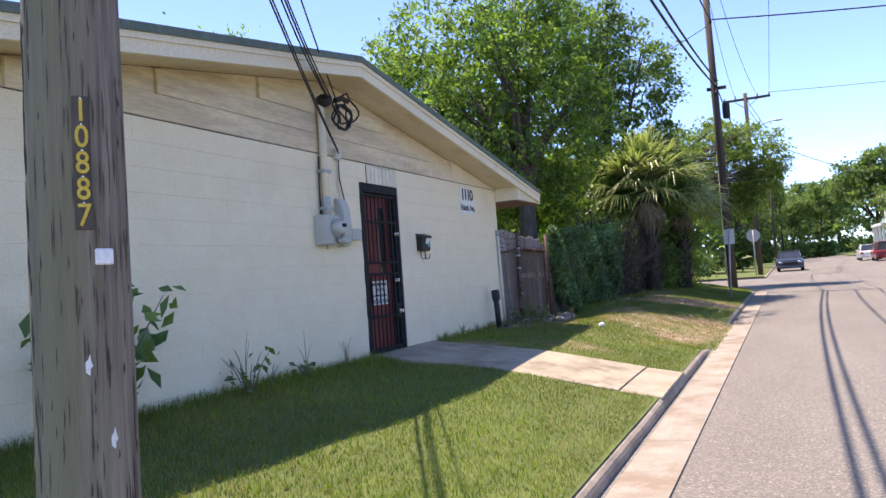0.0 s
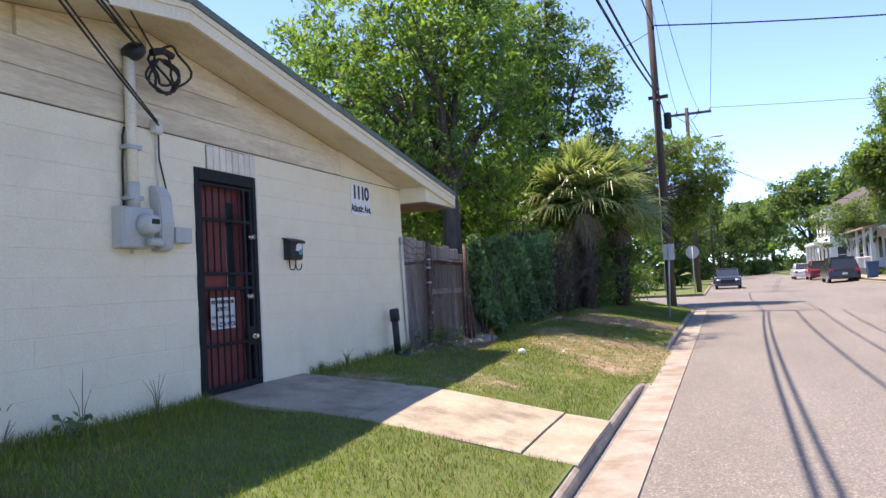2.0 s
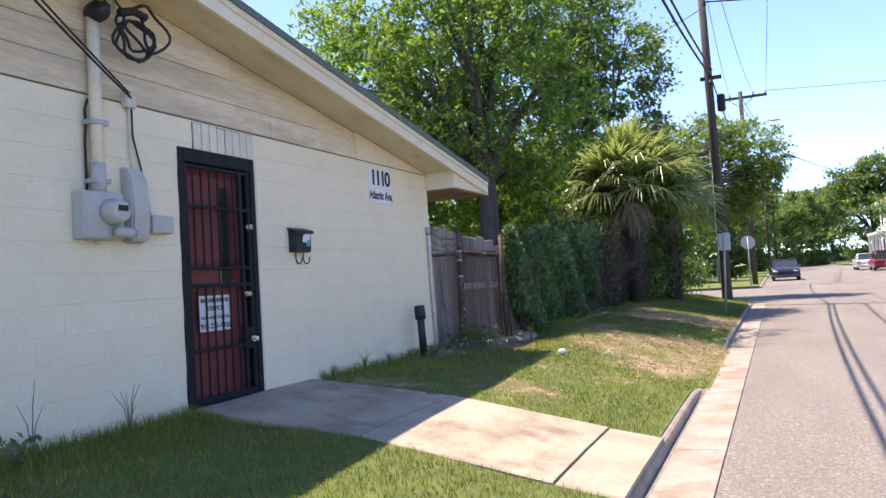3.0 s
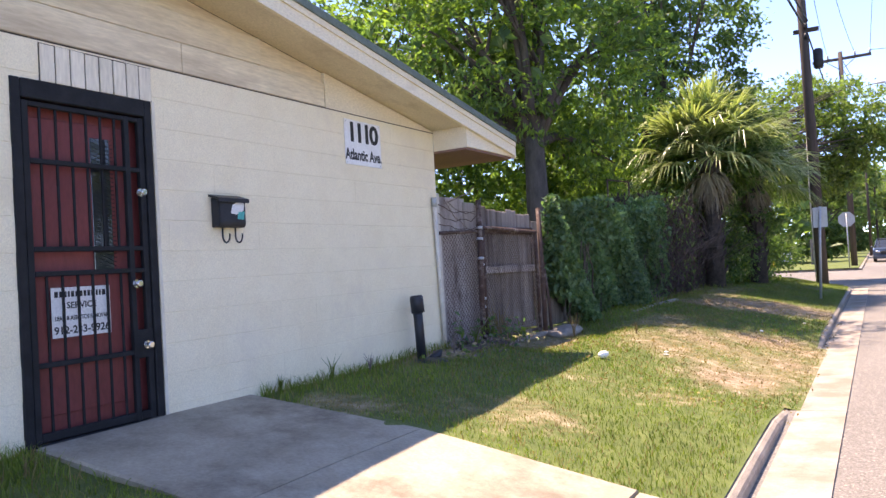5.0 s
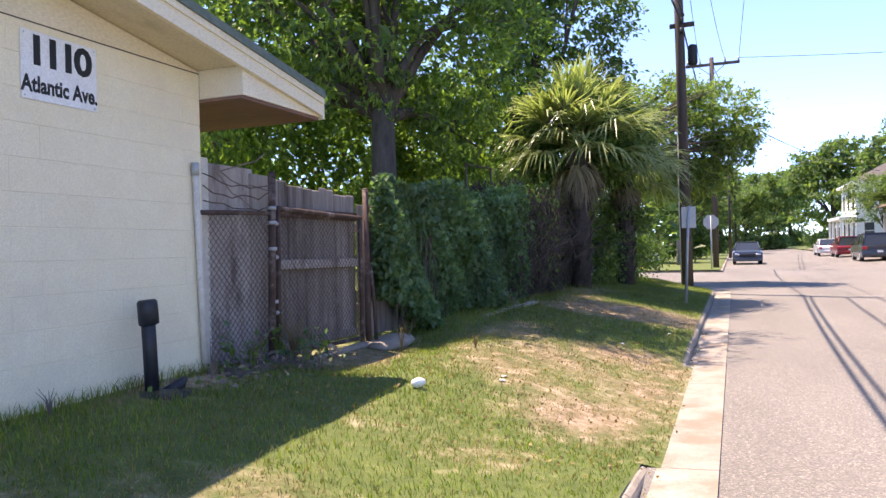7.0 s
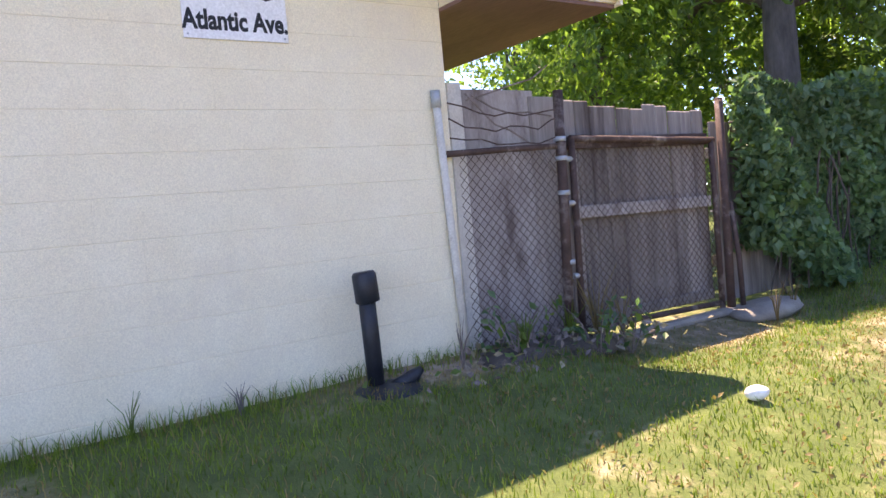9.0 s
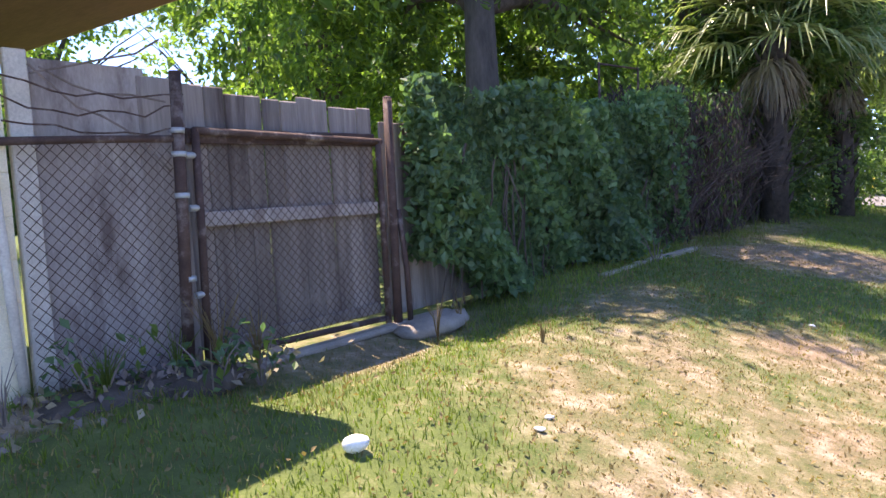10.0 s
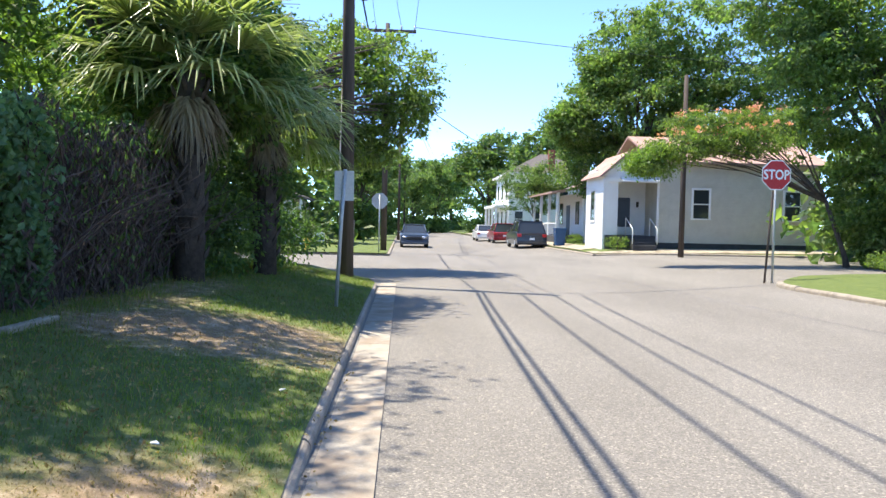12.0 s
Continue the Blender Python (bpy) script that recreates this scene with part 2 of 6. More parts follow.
def asphalt_mat():
    m, nt, lk, b = nodes_of("old_asphalt")
    n1, n2, n3 = noise_node(nt, lk, 0.5, 5, 0.6, (1, 0.25, 1)), noise_node(nt, lk, 60, 5, 0.88), noise_node(nt, lk, 1.3, 7, 0.75, (1, 0.45, 1))
    base = ramp_node(nt, [(0.3, (0.155, 0.142, 0.127)), (0.7, (0.215, 0.199, 0.180))])
    lk.new(n1.outputs[0], base.inputs[0])
    grit = ramp_node(nt, [(0.34, (0.5, 0.5, 0.5)), (0.5, (1, 1, 1)), (0.68, (1.5, 1.48, 1.42))])
    lk.new(n2.outputs[0], grit.inputs[0])
    col = mix_node(nt, lk, 0.85, base.outputs[0], grit.outputs[0], "MULTIPLY")
    vo, vt = nt.new("ShaderNodeTexVoronoi"), nt.new("ShaderNodeTexCoord")
    vo.inputs["Scale"].default_value = 75
    lk.new(vt.outputs["Object"], vo.inputs["Vector"])
    sep = nt.new("ShaderNodeSeparateColor")
    lk.new(vo.outputs["Color"], sep.inputs[0])
    chips = ramp_node(nt, [(0.0, (0.62, 0.62, 0.62)), (0.55, (0.95, 0.95, 0.95)), (0.86, (1.05, 1.05, 1.05)), (0.97, (1.7, 1.66, 1.58))])
    lk.new(sep.outputs[0], chips.inputs[0])
    col = mix_node(nt, lk, 0.9, col, chips.outputs[0], "MULTIPLY")
    tar = ramp_node(nt, [(0.66, (0, 0, 0)), (0.74, (1, 1, 1))])
    lk.new(n3.outputs[0], tar.inputs[0])
    col = mix_node(nt, lk, tar.outputs[0], col, (0.11, 0.10, 0.095))
    lk.new(col, b.inputs["Base Color"])
    b.inputs["Roughness"].default_value = 0.88
    bp = nt.new("ShaderNodeBump")
    bp.inputs["Strength"].default_value, bp.inputs["Distance"].default_value = 0.3, 0.004
    lk.new(n2.outputs[0], bp.inputs["Height"])
    lk.new(bp.outputs[0], b.inputs["Normal"])
    return m


TURF, ASPHALT = turf_mat(), asphalt_mat()


# ---- mesh helpers ----
def part(name, bm, material, parent, label=""):
    """One bmesh as one mesh object under a thing or a part."""
    me = bpy.data.meshes.new(name)
    bm.to_mesh(me)
    bm.free()
    me.materials.append(material)
    ob = new(name, me)
    if parent:
        ob.parent = parent
    return tagged(ob, label)


def thing(name, at, label, category, group="", kind="", turn=0):
    ob = new(name)
    ob.empty_display_size = 0.2
    ob.matrix_world = pose(*at, 0, 0, turn)
    return tagged(ob, label, category, group, kind)


def box(lo, hi, bevel=0.0, bm=None, m=None):
    """A box between two corners, its edges bevelled."""
    out = bm or bmesh.new()
    size = [max(b - a, 1e-4) for a, b in zip(lo, hi)]
    mid = [(a + b) / 2 for a, b in zip(lo, hi)]
    tmp = bmesh.new()
    bmesh.ops.create_cube(tmp, size=1, matrix=Matrix.Translation(mid) @ Matrix.Diagonal((*size, 1)))
    if bevel:
        bmesh.ops.bevel(tmp, geom=tmp.edges[:], offset=min(bevel, min(size) * 0.45), segments=1, affect="EDGES")
    if m:
        bmesh.ops.transform(tmp, matrix=m, verts=tmp.verts[:])
    return merge(out, tmp)


def merge(out, tmp):
    me = bpy.data.meshes.new("tmp")
    tmp.to_mesh(me)
    tmp.free()
    out.from_mesh(me)
    bpy.data.meshes.remove(me)
    return out


def tube(points, radius, seg=8, bm=None, caps=True):
    """A round bar along points; radius is one number or one for each point."""
    bm = bm or bmesh.new()
    pts = [Vector(p) for p in points]
    rad = radius if isinstance(radius, (list, tuple)) else [radius] * len(pts)
    rings, up = [], None
    for i, p in enumerate(pts):
        d = (pts[min(i + 1, len(pts) - 1)] - pts[max(i - 1, 0)]).normalized()
        if up is None:
            up = d.orthogonal().normalized()
        up = (up - d * up.dot(d))
        up = up.normalized() if up.length > 1e-6 else d.orthogonal().normalized()
        side = d.cross(up)
        rings.append([bm.verts.new(p + rad[i] * (up * math.cos(a) + side * math.sin(a))) for a in [2 * math.pi * k / seg for k in range(seg)]])
    for a, b in zip(rings, rings[1:]):
        for k in range(seg):
            f = bm.faces.new((a[k], a[(k + 1) % seg], b[(k + 1) % seg], b[k]))
            f.smooth = seg > 5
    if caps:
        bm.faces.new(rings[0][::-1])
        bm.faces.new(rings[-1])
    return bm


def prism(outline, axis, lo, hi, bevel=0.0):
    """A flat outline pushed along an axis (0 x, 1 y, 2 z)."""
    bm = bmesh.new()
    def at(p, h):
        q = list(p)
        q.insert(axis, h)
        return q
    a = [bm.verts.new(at(p, lo)) for p in outline]
    b = [bm.verts.new(at(p, hi)) for p in outline]
    n = len(a)
    for i in range(n):
        bm.faces.new((a[i], a[(i + 1) % n], b[(i + 1) % n], b[i]))
    bm.faces.new(a[::-1])
    bm.faces.new(b)
    bmesh.ops.recalc_face_normals(bm, faces=bm.faces[:])
    if bevel:
        bmesh.ops.bevel(bm, geom=bm.edges[:], offset=bevel, segments=2, affect="EDGES")
    return bm


def ball(mid, radii, rings=8, bm=None):
    out = bm or bmesh.new()
    tmp = bmesh.new()
    bmesh.ops.create_uvsphere(tmp, u_segments=rings * 2, v_segments=rings, radius=1, matrix=Matrix.Translation(mid) @ Matrix.Diagonal((*radii, 1)))
    for f in tmp.faces:
        f.smooth = True
    return merge(out, tmp)


def raw(name, verts, faces, materials, parent=None, label="", index=None):
    """A mesh straight from arrays, for grass, leaves and sheets."""
    me = bpy.data.meshes.new(name)
    me.from_pydata(verts.tolist() if hasattr(verts, "tolist") else verts, [], faces.tolist() if hasattr(faces, "tolist") else faces)
    for m in materials:
        me.materials.append(m)
    if index is not None:
        me.polygons.foreach_set("material_index", index)
    me.update()
    ob = new(name, me)
    if parent:
        ob.parent = parent
    return tagged(ob, label)


def words(name, text, size, m, material, parent, label="", width=1.0, align="CENTER", bold=0.022):
    """Lettering as a thin mesh, in its own plane, placed by m."""
    cu = bpy.data.curves.new(name, "FONT")
    cu.body, cu.size, cu.extrude, cu.align_x, cu.align_y, cu.resolution_u = text, size, 0.0006, align, "CENTER", 3
    cu.offset = size * bold
    tmp = bpy.data.objects.new(name, cu)
    scene.collection.objects.link(tmp)
    me = bpy.data.meshes.new_from_object(tmp.evaluated_get(bpy.context.evaluated_depsgraph_get()))
    bpy.data.objects.remove(tmp)
    me.transform(m @ Matrix.Diagonal((width, 1, 1, 1)))
    me.materials.clear()
    me.materials.append(material)
    ob = new(name, me)
    ob.parent = parent
    return tagged(ob, label)


FACE_STREET = Matrix(((0, 0, 1, 0), (1, 0, 0, 0), (0, 1, 0, 0), (0, 0, 0, 1)))  # text that reads from +x
FACE_WALKER = Matrix(((1, 0, 0, 0), (0, 0, -1, 0), (0, 1, 0, 0), (0, 0, 0, 1)))  # text that reads from -y


def smooth(a, b, v):
    t = np.clip((v - a) / (b - a), 0, 1)
    return t * t * (3 - 2 * t)


# ---- levels of the ground ----
def road_z(x):
    return -0.07 + 0.30 * smooth(3.0, 12.0, x)


def lawn_z(x, y):
    z = np.interp(x, (-30, -4.69, -3.15, -1.9, -1.5, -1.42, -1.25), (0.5, 0.49, 0.335, 0.11, 0.050, 0.038, -0.09))
    cut = smooth(11.3, 12.36, y) * (1 - smooth(16.38, 17.4, y)) * smooth(-3.0, -1.5, x)
    return z - 0.09 * cut * (1 - smooth(-1.45, -1.25, x)) - 0.12 * smooth(-3.3, -4.3, x) * smooth(12.3, 13.0, y) * (1 - smooth(15.3, 17, y))


# ---- ground, road, kerbs, lawns ----
def sheet(name, xs, ys, zf, material, label, category, xmap=None):
    X, Y = np.meshgrid(xs, ys)
    if xmap:
        X = xmap(X, Y)
    Z = zf(X, Y)
    nx, ny = X.shape[1], X.shape[0]
    v = np.stack([X, Y, Z], -1).reshape(-1, 3)
    i = (np.arange(ny - 1)[:, None] * nx + np.arange(nx - 1)[None, :]).reshape(-1)
    ob = raw(name, v, np.stack([i, i + 1, i + nx + 1, i + nx], -1), [material])
    for p in ob.data.polygons:
        p.use_smooth = True
    return tagged(ob, label, category, kind="structure")


FARGROUND = rough_mat("distant_grass", (0.06, 0.085, 0.025), (0.13, 0.15, 0.05), 0.6, 0.95, bump=0.2, grain=20)
edge = np.array([-900, -300, -100, -40, 0, 40, 100, 300, 900.0])
sheet("ground", edge, edge + 60, lambda X, Y: X * 0 - 0.14, FARGROUND, "flat grassy ground reaching the horizon", "ground")
xs = np.array([-1.42, -0.5, 1, 2, 3, 4, 5, 6, 7, 8, 9.2])
sheet("road", xs, np.array([-60, -10, 10, 30, 50, 90, 150, 260, 420.0]), lambda X, Y: road_z(X) + 0.004, ASPHALT, "sun-bleached grey asphalt street with tar stains", "road")
xs = np.array([-80, -20, -5, 0, 2, 3, 4, 5, 6, 7, 8, 9, 10, 11, 12, 20, 80.0])
sheet("road_2", xs, np.array([28.0, 33, 38, 43, 49.0]), lambda X, Y: road_z(X), ASPHALT, "grey asphalt side street crossing the road", "road")


def left_edge(y):
    """The back of the kerb, which turns the corner into the side street."""
    r, y0 = 1.6, 29.4
    k = np.clip(y - y0, 0, r)
    cut = ((y > 12.345) & (y < 16.405)) * 1.0
    return -1.46 + 0.225 * cut - (r - np.sqrt(np.maximum(r * r - k * k, 0)))


WEAR = [(-2.2, 14.4, 1.4, 1.8, 0.34), (-2.6, 11.6, 0.8, 0.5, 0.22), (-2.0, 13.2, 0.6, 0.9, 0.35), (-2.9, 10.0, 0.6, 0.5, 0.28), (-2.7, 20.3, 1.35, 1.1, 0.68), (-2.0, 15.9, 0.8, 0.9, 0.42),
        (-4.5, 13.8, 0.5, 1.6, 0.35), (-3.5, 16.2, 0.9, 0.8, 0.32), (-4.55, 11.6, 0.35, 0.8, 0.4), (-2.1, 27.0, 0.5, 0.6, 0.2), (-3.9, 9.45, 0.5, 0.3, 0.3), (-4.6, 4.2, 0.3, 1.5, 0.25), (-4.3, 22.5, 1.2, 3.0, 0.3)]


def wear(x, y):
    w = 0 * x
    for cx, cy, rx, ry, k in WEAR:
        w = np.maximum(w, k * (0.6 + 0.75 * (0.5 + 0.5 * np.sin(x * 3.1 + 2 * np.sin(y * 1.3)) * np.sin(y * 2.7 + 1.5 * np.sin(x * 1.9)))) * np.exp(-(((x - cx) / rx) ** 2 + ((y - cy) / ry) ** 2) ** 1.5 * 0.7))
    return w


def bumpy(x, y):
    return 0.012 * np.sin(x * 5.1 + 1.3 * np.sin(y * 1.7)) * np.sin(y * 3.3 + x) + 0.012 * np.sin(y * 0.9 + 2 * x)


u = np.concatenate([np.linspace(0, 0.82, 12)[:-1], np.linspace(0.82, 1, 34)])
ys = np.concatenate([np.linspace(-12, 2, 8)[:-1], np.linspace(2, 31.0, 146), [12.34, 12.35, 16.40, 16.41]])
ys.sort()
lawn = sheet("lawn", u, ys, lambda X, Y: lawn_z(X, Y) + bumpy(X, Y) * smooth(-1.4, -2.0, X), TURF, "mown lawn with dry patches and bare sandy dirt", "lawn",
             xmap=lambda U, Y: -24 + U * (left_edge(Y) + 24))
lv = np.array([v.co for v in lawn.data.vertices])
at = lawn.data.attributes.new("wear", "FLOAT", "POINT")
at.data.foreach_set("value", wear(lv[:, 0], lv[:, 1]).astype(np.float32))
sheet("lawn_2", np.linspace(-60, -1.55, 12), np.array([46.5, 60, 90, 150, 400.0]), lambda X, Y: X * 0 + 0.06, TURF, "grass verge across the side street", "lawn")
sheet("lawn_3", np.concatenate([np.linspace(0, 0.2, 10), [0.5, 1]]), np.concatenate([[-60, -20, 0, 20], np.linspace(28.4, 31.4, 9)]),
      lambda X, Y: np.interp(X, (8.0, 9.5, 14), (0.17, 0.30, 0.42)), TURF, "sunlit grass verge beside the street", "lawn",
      xmap=lambda U, Y: (8.05 + 3.0 - np.sqrt(np.maximum(9 - np.clip(Y - 28.4, 0, 3) ** 2, 0))) + U * 60)
def far_lawn_z(x, y):
    """The lawn before the houses climbs from its kerb."""
    z = np.interp(x, (8, 10, 20), (0.22, 0.46, 0.56))
    return z - np.minimum(0.22, z - 0.2) * (1 - smooth(46.6, 48.9, y))


sheet("lawn_4", np.array([8.3, 9.5, 12, 20, 60]), np.array([46.6, 47.2, 48.4, 49, 60, 90, 400.0]), far_lawn_z, TURF, "front lawns of the houses", "lawn")
sheet("pavement", np.array([8.3, 12, 20, 60.0]), np.array([47.2, 48.4]), lambda X, Y: far_lawn_z(X, Y) + 0.03, CONCRETE, "pale concrete footpath before the house", "pavement")
sheet("pavement_2", np.array([8.4, 9.6]), np.array([50.0, 70, 120.0]), lambda X, Y: np.interp(X, (8, 10, 20), (0.22, 0.46, 0.56)) + 0.035, CONCRETE, "pale concrete footpath along the street", "pavement")


def sweep(path, profile, name, material, parent, label=""):
    """A profile (out from the road, up) swept along a plan path of x, y, z."""
    bm = bmesh.new()
    rows = []
    for i, p in enumerate(path):
        a, b = Vector(path[max(i - 1, 0)]), Vector(path[min(i + 1, len(path) - 1)])
        d = (b - a)
        d.z = 0
        d.normalize()
        out = Vector((-d.y, d.x, 0))
        rows.append([bm.verts.new(Vector(p) + out * q[0] + Vector((0, 0, q[1]))) for q in profile])
    n = len(profile)
    for a, b in zip(rows, rows[1:]):
        for k in range(n):
            bm.faces.new((a[k], a[(k + 1) % n], b[(k + 1) % n], b[k]))
    bm.faces.new(rows[0])
    bm.faces.new(rows[-1])
    bmesh.ops.recalc_face_normals(bm, faces=bm.faces[:])
    return part(name, bm, material, parent, label)


PROFILE = [(0, -0.1), (0.006, 0.055), (0.018, 0.08), (0.042, 0.097), (0.13, 0.104), (0.15, 0.094), (0.15, -0.1)]


def kerb_run(parent, x, y0, y1, side, step=3.05):
    y = y0
    while y < y1 - 0.05:
        e = min(y + step, y1)
        path = [(x, v, float(road_z(x)) + random.uniform(-0.006, 0.006)) for v in (y + 0.006, (y + e) / 2, e - 0.006)]
        sweep(path, [(q * (1 if side < 0 else -1), h) for q, h in PROFILE], "kerbstone", KERB, parent)
        y = e


kerb = thing("kerb", (0, 0, 0), "stained concrete kerb with a dropped stretch before the gate", "kerb", kind="structure")
kerb_run(kerb, -1.40, -9, 11.5, -1)
kerb_run(kerb, -1.40, 17.3, 29.4, -1)
sweep([(-1.40, 15.5, -0.23), (-1.40, 16.4, -0.165), (-1.40, 16.85, -0.115), (-1.40, 17.29, -0.075)], PROFILE, "kerbstone", KERB, kerb)
sweep([(-1.40, 11.51, -0.075), (-1.40, 11.95, -0.115), (-1.40, 12.4, -0.165), (-1.40, 13.3, -0.23)], PROFILE, "kerbstone", KERB, kerb)
arc = [(-1.40 - 1.75 * (1 - math.cos(a)), 29.4 + 1.75 * math.sin(a), -0.07) for a in [math.pi / 2 * k / 10 for k in range(11)]]
sweep(arc, PROFILE, "kerbstone", KERB, kerb)
sweep([(-3.15, 31.15, -0.07), (-10, 31.15, -0.07), (-40, 31.15, -0.07)], PROFILE, "kerbstone", KERB, kerb)
kerb_2 = thing("kerb_2", (0, 0, 0), "weathered concrete kerb along the far side of the street", "kerb", kind="structure")
kerb_run(kerb_2, 7.9, 4, 28.4, 1)
z8 = float(road_z(8.2))
arc = [(7.9 + 3.15 * (1 - math.cos(a)), 28.4 + 3.15 * math.sin(a), z8) for a in [math.pi / 2 * k / 10 for k in range(11)]]
sweep(arc, [(-q, h) for q, h in PROFILE], "kerbstone", KERB, kerb_2)
sweep([(11.05, 31.55, z8 + 0.05), (16, 31.55, 0.23), (50, 31.55, 0.23)], [(-q, h) for q, h in PROFILE], "kerbstone", KERB, kerb_2)
kerb_3 = thing("kerb_3", (0, 0, 0), "concrete kerb across the side street", "kerb", kind="structure")
kerb_run(kerb_3, 8.15, 46.5, 100, 1, 9)
sweep([(8.2, 46.55, z8), (12, 46.55, 0.23), (60, 46.55, 0.23)], PROFILE, "kerbstone", KERB, kerb_3)
kerb_run(kerb_3, -1.40, 46.5, 100, -1, 9)
sweep([(-60, 46.55, -0.07), (-20, 46.55, -0.07), (-1.5, 46.55, -0.07)], PROFILE, "kerbstone", KERB, kerb_3)
gutter = thing("gutter", (0, 0, 0), "pale sandy concrete gutter apron beside the kerb", "gutter", kind="structure")
y = -9.0
while y < 30:
    e = y + 3.05
    bm = bmesh.new()
    vs = [bm.verts.new(p) for p in ((-1.41, y + 0.008, -0.068), (-0.98, y + 0.008, -0.05), (-0.98, e, -0.05), (-1.41, e, -0.068), (-1.41, y + 0.008, -0.2), (-0.98, y + 0.008, -0.2), (-0.98, e, -0.2), (-1.41, e, -0.2))]
    for f in ((0, 1, 2, 3), (0, 4, 5, 1), (1, 5, 6, 2), (2, 6, 7, 3), (3, 7, 4, 0)):
        bm.faces.new([vs[k] for k in f])
    part("gutter_slab", bm, GUTTER, gutter)
    y = e

# front walk of two slabs, following the slope of the lawn, and an apron by the kerb
walkway = thing("front_walk", (0, 0, 0), "cracked concrete front walk from the door to the kerb", "front walk", kind="structure")
for name, x0, x1 in (("slab", -4.69, -3.21), ("slab", -3.2, -1.85), ("apron", -1.835, -1.428)):
    bm = bmesh.new()
    n = 5
    top, low = [], []
    for k in range(n):
        x = x0 + (x1 - x0) * k / (n - 1)
        z = float(lawn_z(x, 8.4)) + (0.012 if name == "apron" else 0.022)
        top.append([bm.verts.new((x, yy, z + d)) for yy, d in ((7.58, -0.01), (7.60, 0), (8.4, 0.006), (9.18, 0), (9.20, -0.01))])
        low.append([bm.verts.new((x, yy, z - 0.12)) for yy in (7.58, 9.2)])
    for k in range(n - 1):
        for j in range(4):
            bm.faces.new((top[k][j], top[k + 1][j], top[k + 1][j + 1], top[k][j + 1]))
        bm.faces.new((low[k][0], low[k + 1][0], top[k + 1][0], top[k][0]))
        bm.faces.new((top[k][4], top[k + 1][4], low[k + 1][1], low[k][1]))
    for k, s in ((0, 1), (n - 1, -1)):
        bm.faces.new([*top[k], low[k][1], low[k][0]][::s])
    part(name, bm, CONCRETE, walkway)

# ---- the cream block building, its gable to the street ----
WX, Y0, Y1, ZB, ZS = -4.69, 2.03, 11.97, 0.42, 2.80
RIDGE_Y, RIDGE_Z, TIP_Y, TIP_Z = 7.0, 3.80, 13.06, 2.80
SLOPE = (RIDGE_Z - TIP_Z) / (TIP_Y - RIDGE_Y)
DY0, DY1, DZ0, DZ1 = 7.53, 8.43, 0.487, 2.56


def roof_z(y):
    return RIDGE_Z - SLOPE * abs(y - RIDGE_Y)


house = thing("block_building", (0, 0, 0), "low cream-painted block building with a shallow gabled roof", "building")
bm = bmesh.new()
for lo, hi in (((WX - 0.2, Y0, 0.2), (WX - 0.004, DY0, ZS)), ((WX - 0.2, DY1, 0.2), (WX - 0.004, Y1, ZS)), ((WX - 0.2, DY0, DZ1), (WX - 0.004, DY1, ZS)), ((WX - 0.2, DY0, 0.2), (WX - 0.004, DY1, DZ0 - 0.01))):
    box(lo, hi, 0, bm)
box((WX - 12, Y1 - 0.2, 0.2), (WX - 0.2, Y1 - 0.004, 2.72), 0, bm)
box((WX - 12, Y0 + 0.004, 0.2), (WX - 0.2, Y0 + 0.2, 2.72), 0, bm)
box((WX - 12.2, Y0, 0.2), (WX - 12, Y1, 2.72), 0, bm)
front = part("wall", bm, PAINT, house)
gable = prism([(Y0, ZS), (Y1, ZS), (Y1, roof_z(Y1) - 0.16), (RIDGE_Y, RIDGE_Z - 0.16), (Y0, roof_z(Y0) - 0.16)], 0, WX - 0.2, WX - 0.03)
part("gable_wall", gable, SIDING, house)
# boards of the gable, lapped, with an older patch that ends short of the corner
z = ZS + 0.004
k = 0
while z < RIDGE_Z - 0.2:
    half = (RIDGE_Z - 0.17 - (z + 0.21)) / SLOPE
    a, b = max(Y0, RIDGE_Y - half), min(Y1, RIDGE_Y + half)
    cuts = [a] + [c for c in ((4.4, 10.2) if k % 2 else (8.7, 10.2)) if a + 0.2 < c < b - 0.2] + [b]
    for c, d in zip(cuts, cuts[1:]):
        if d > 10.3 and c > 10.1:
            continue
        part("board", box((WX - 0.03, c + 0.002, z), (WX + 0.010 - random.uniform(0, 0.004), d - 0.002, min(z + 0.206, roof_z(d if d > RIDGE_Y else c) - 0.165)), 0.004), SIDING, house)
    z += 0.21
    k += 1
part("panel", prism([(10.21, ZS + 0.002), (Y1, ZS + 0.002), (Y1, roof_z(Y1) - 0.165), (10.21, roof_z(10.21) - 0.165)], 0, WX - 0.03, WX + 0.003), TRIM, house, "smooth cream-painted end panel")
# solid dark strip: the shade of the joint is put into its colour
part("joint_shade_strip", box((WX - 0.006, Y0, ZS - 0.007), (WX + 0.0015, Y1, ZS + 0.0015), 0), BARK, house, "dark strip for the shaded joint between blocks and boards")
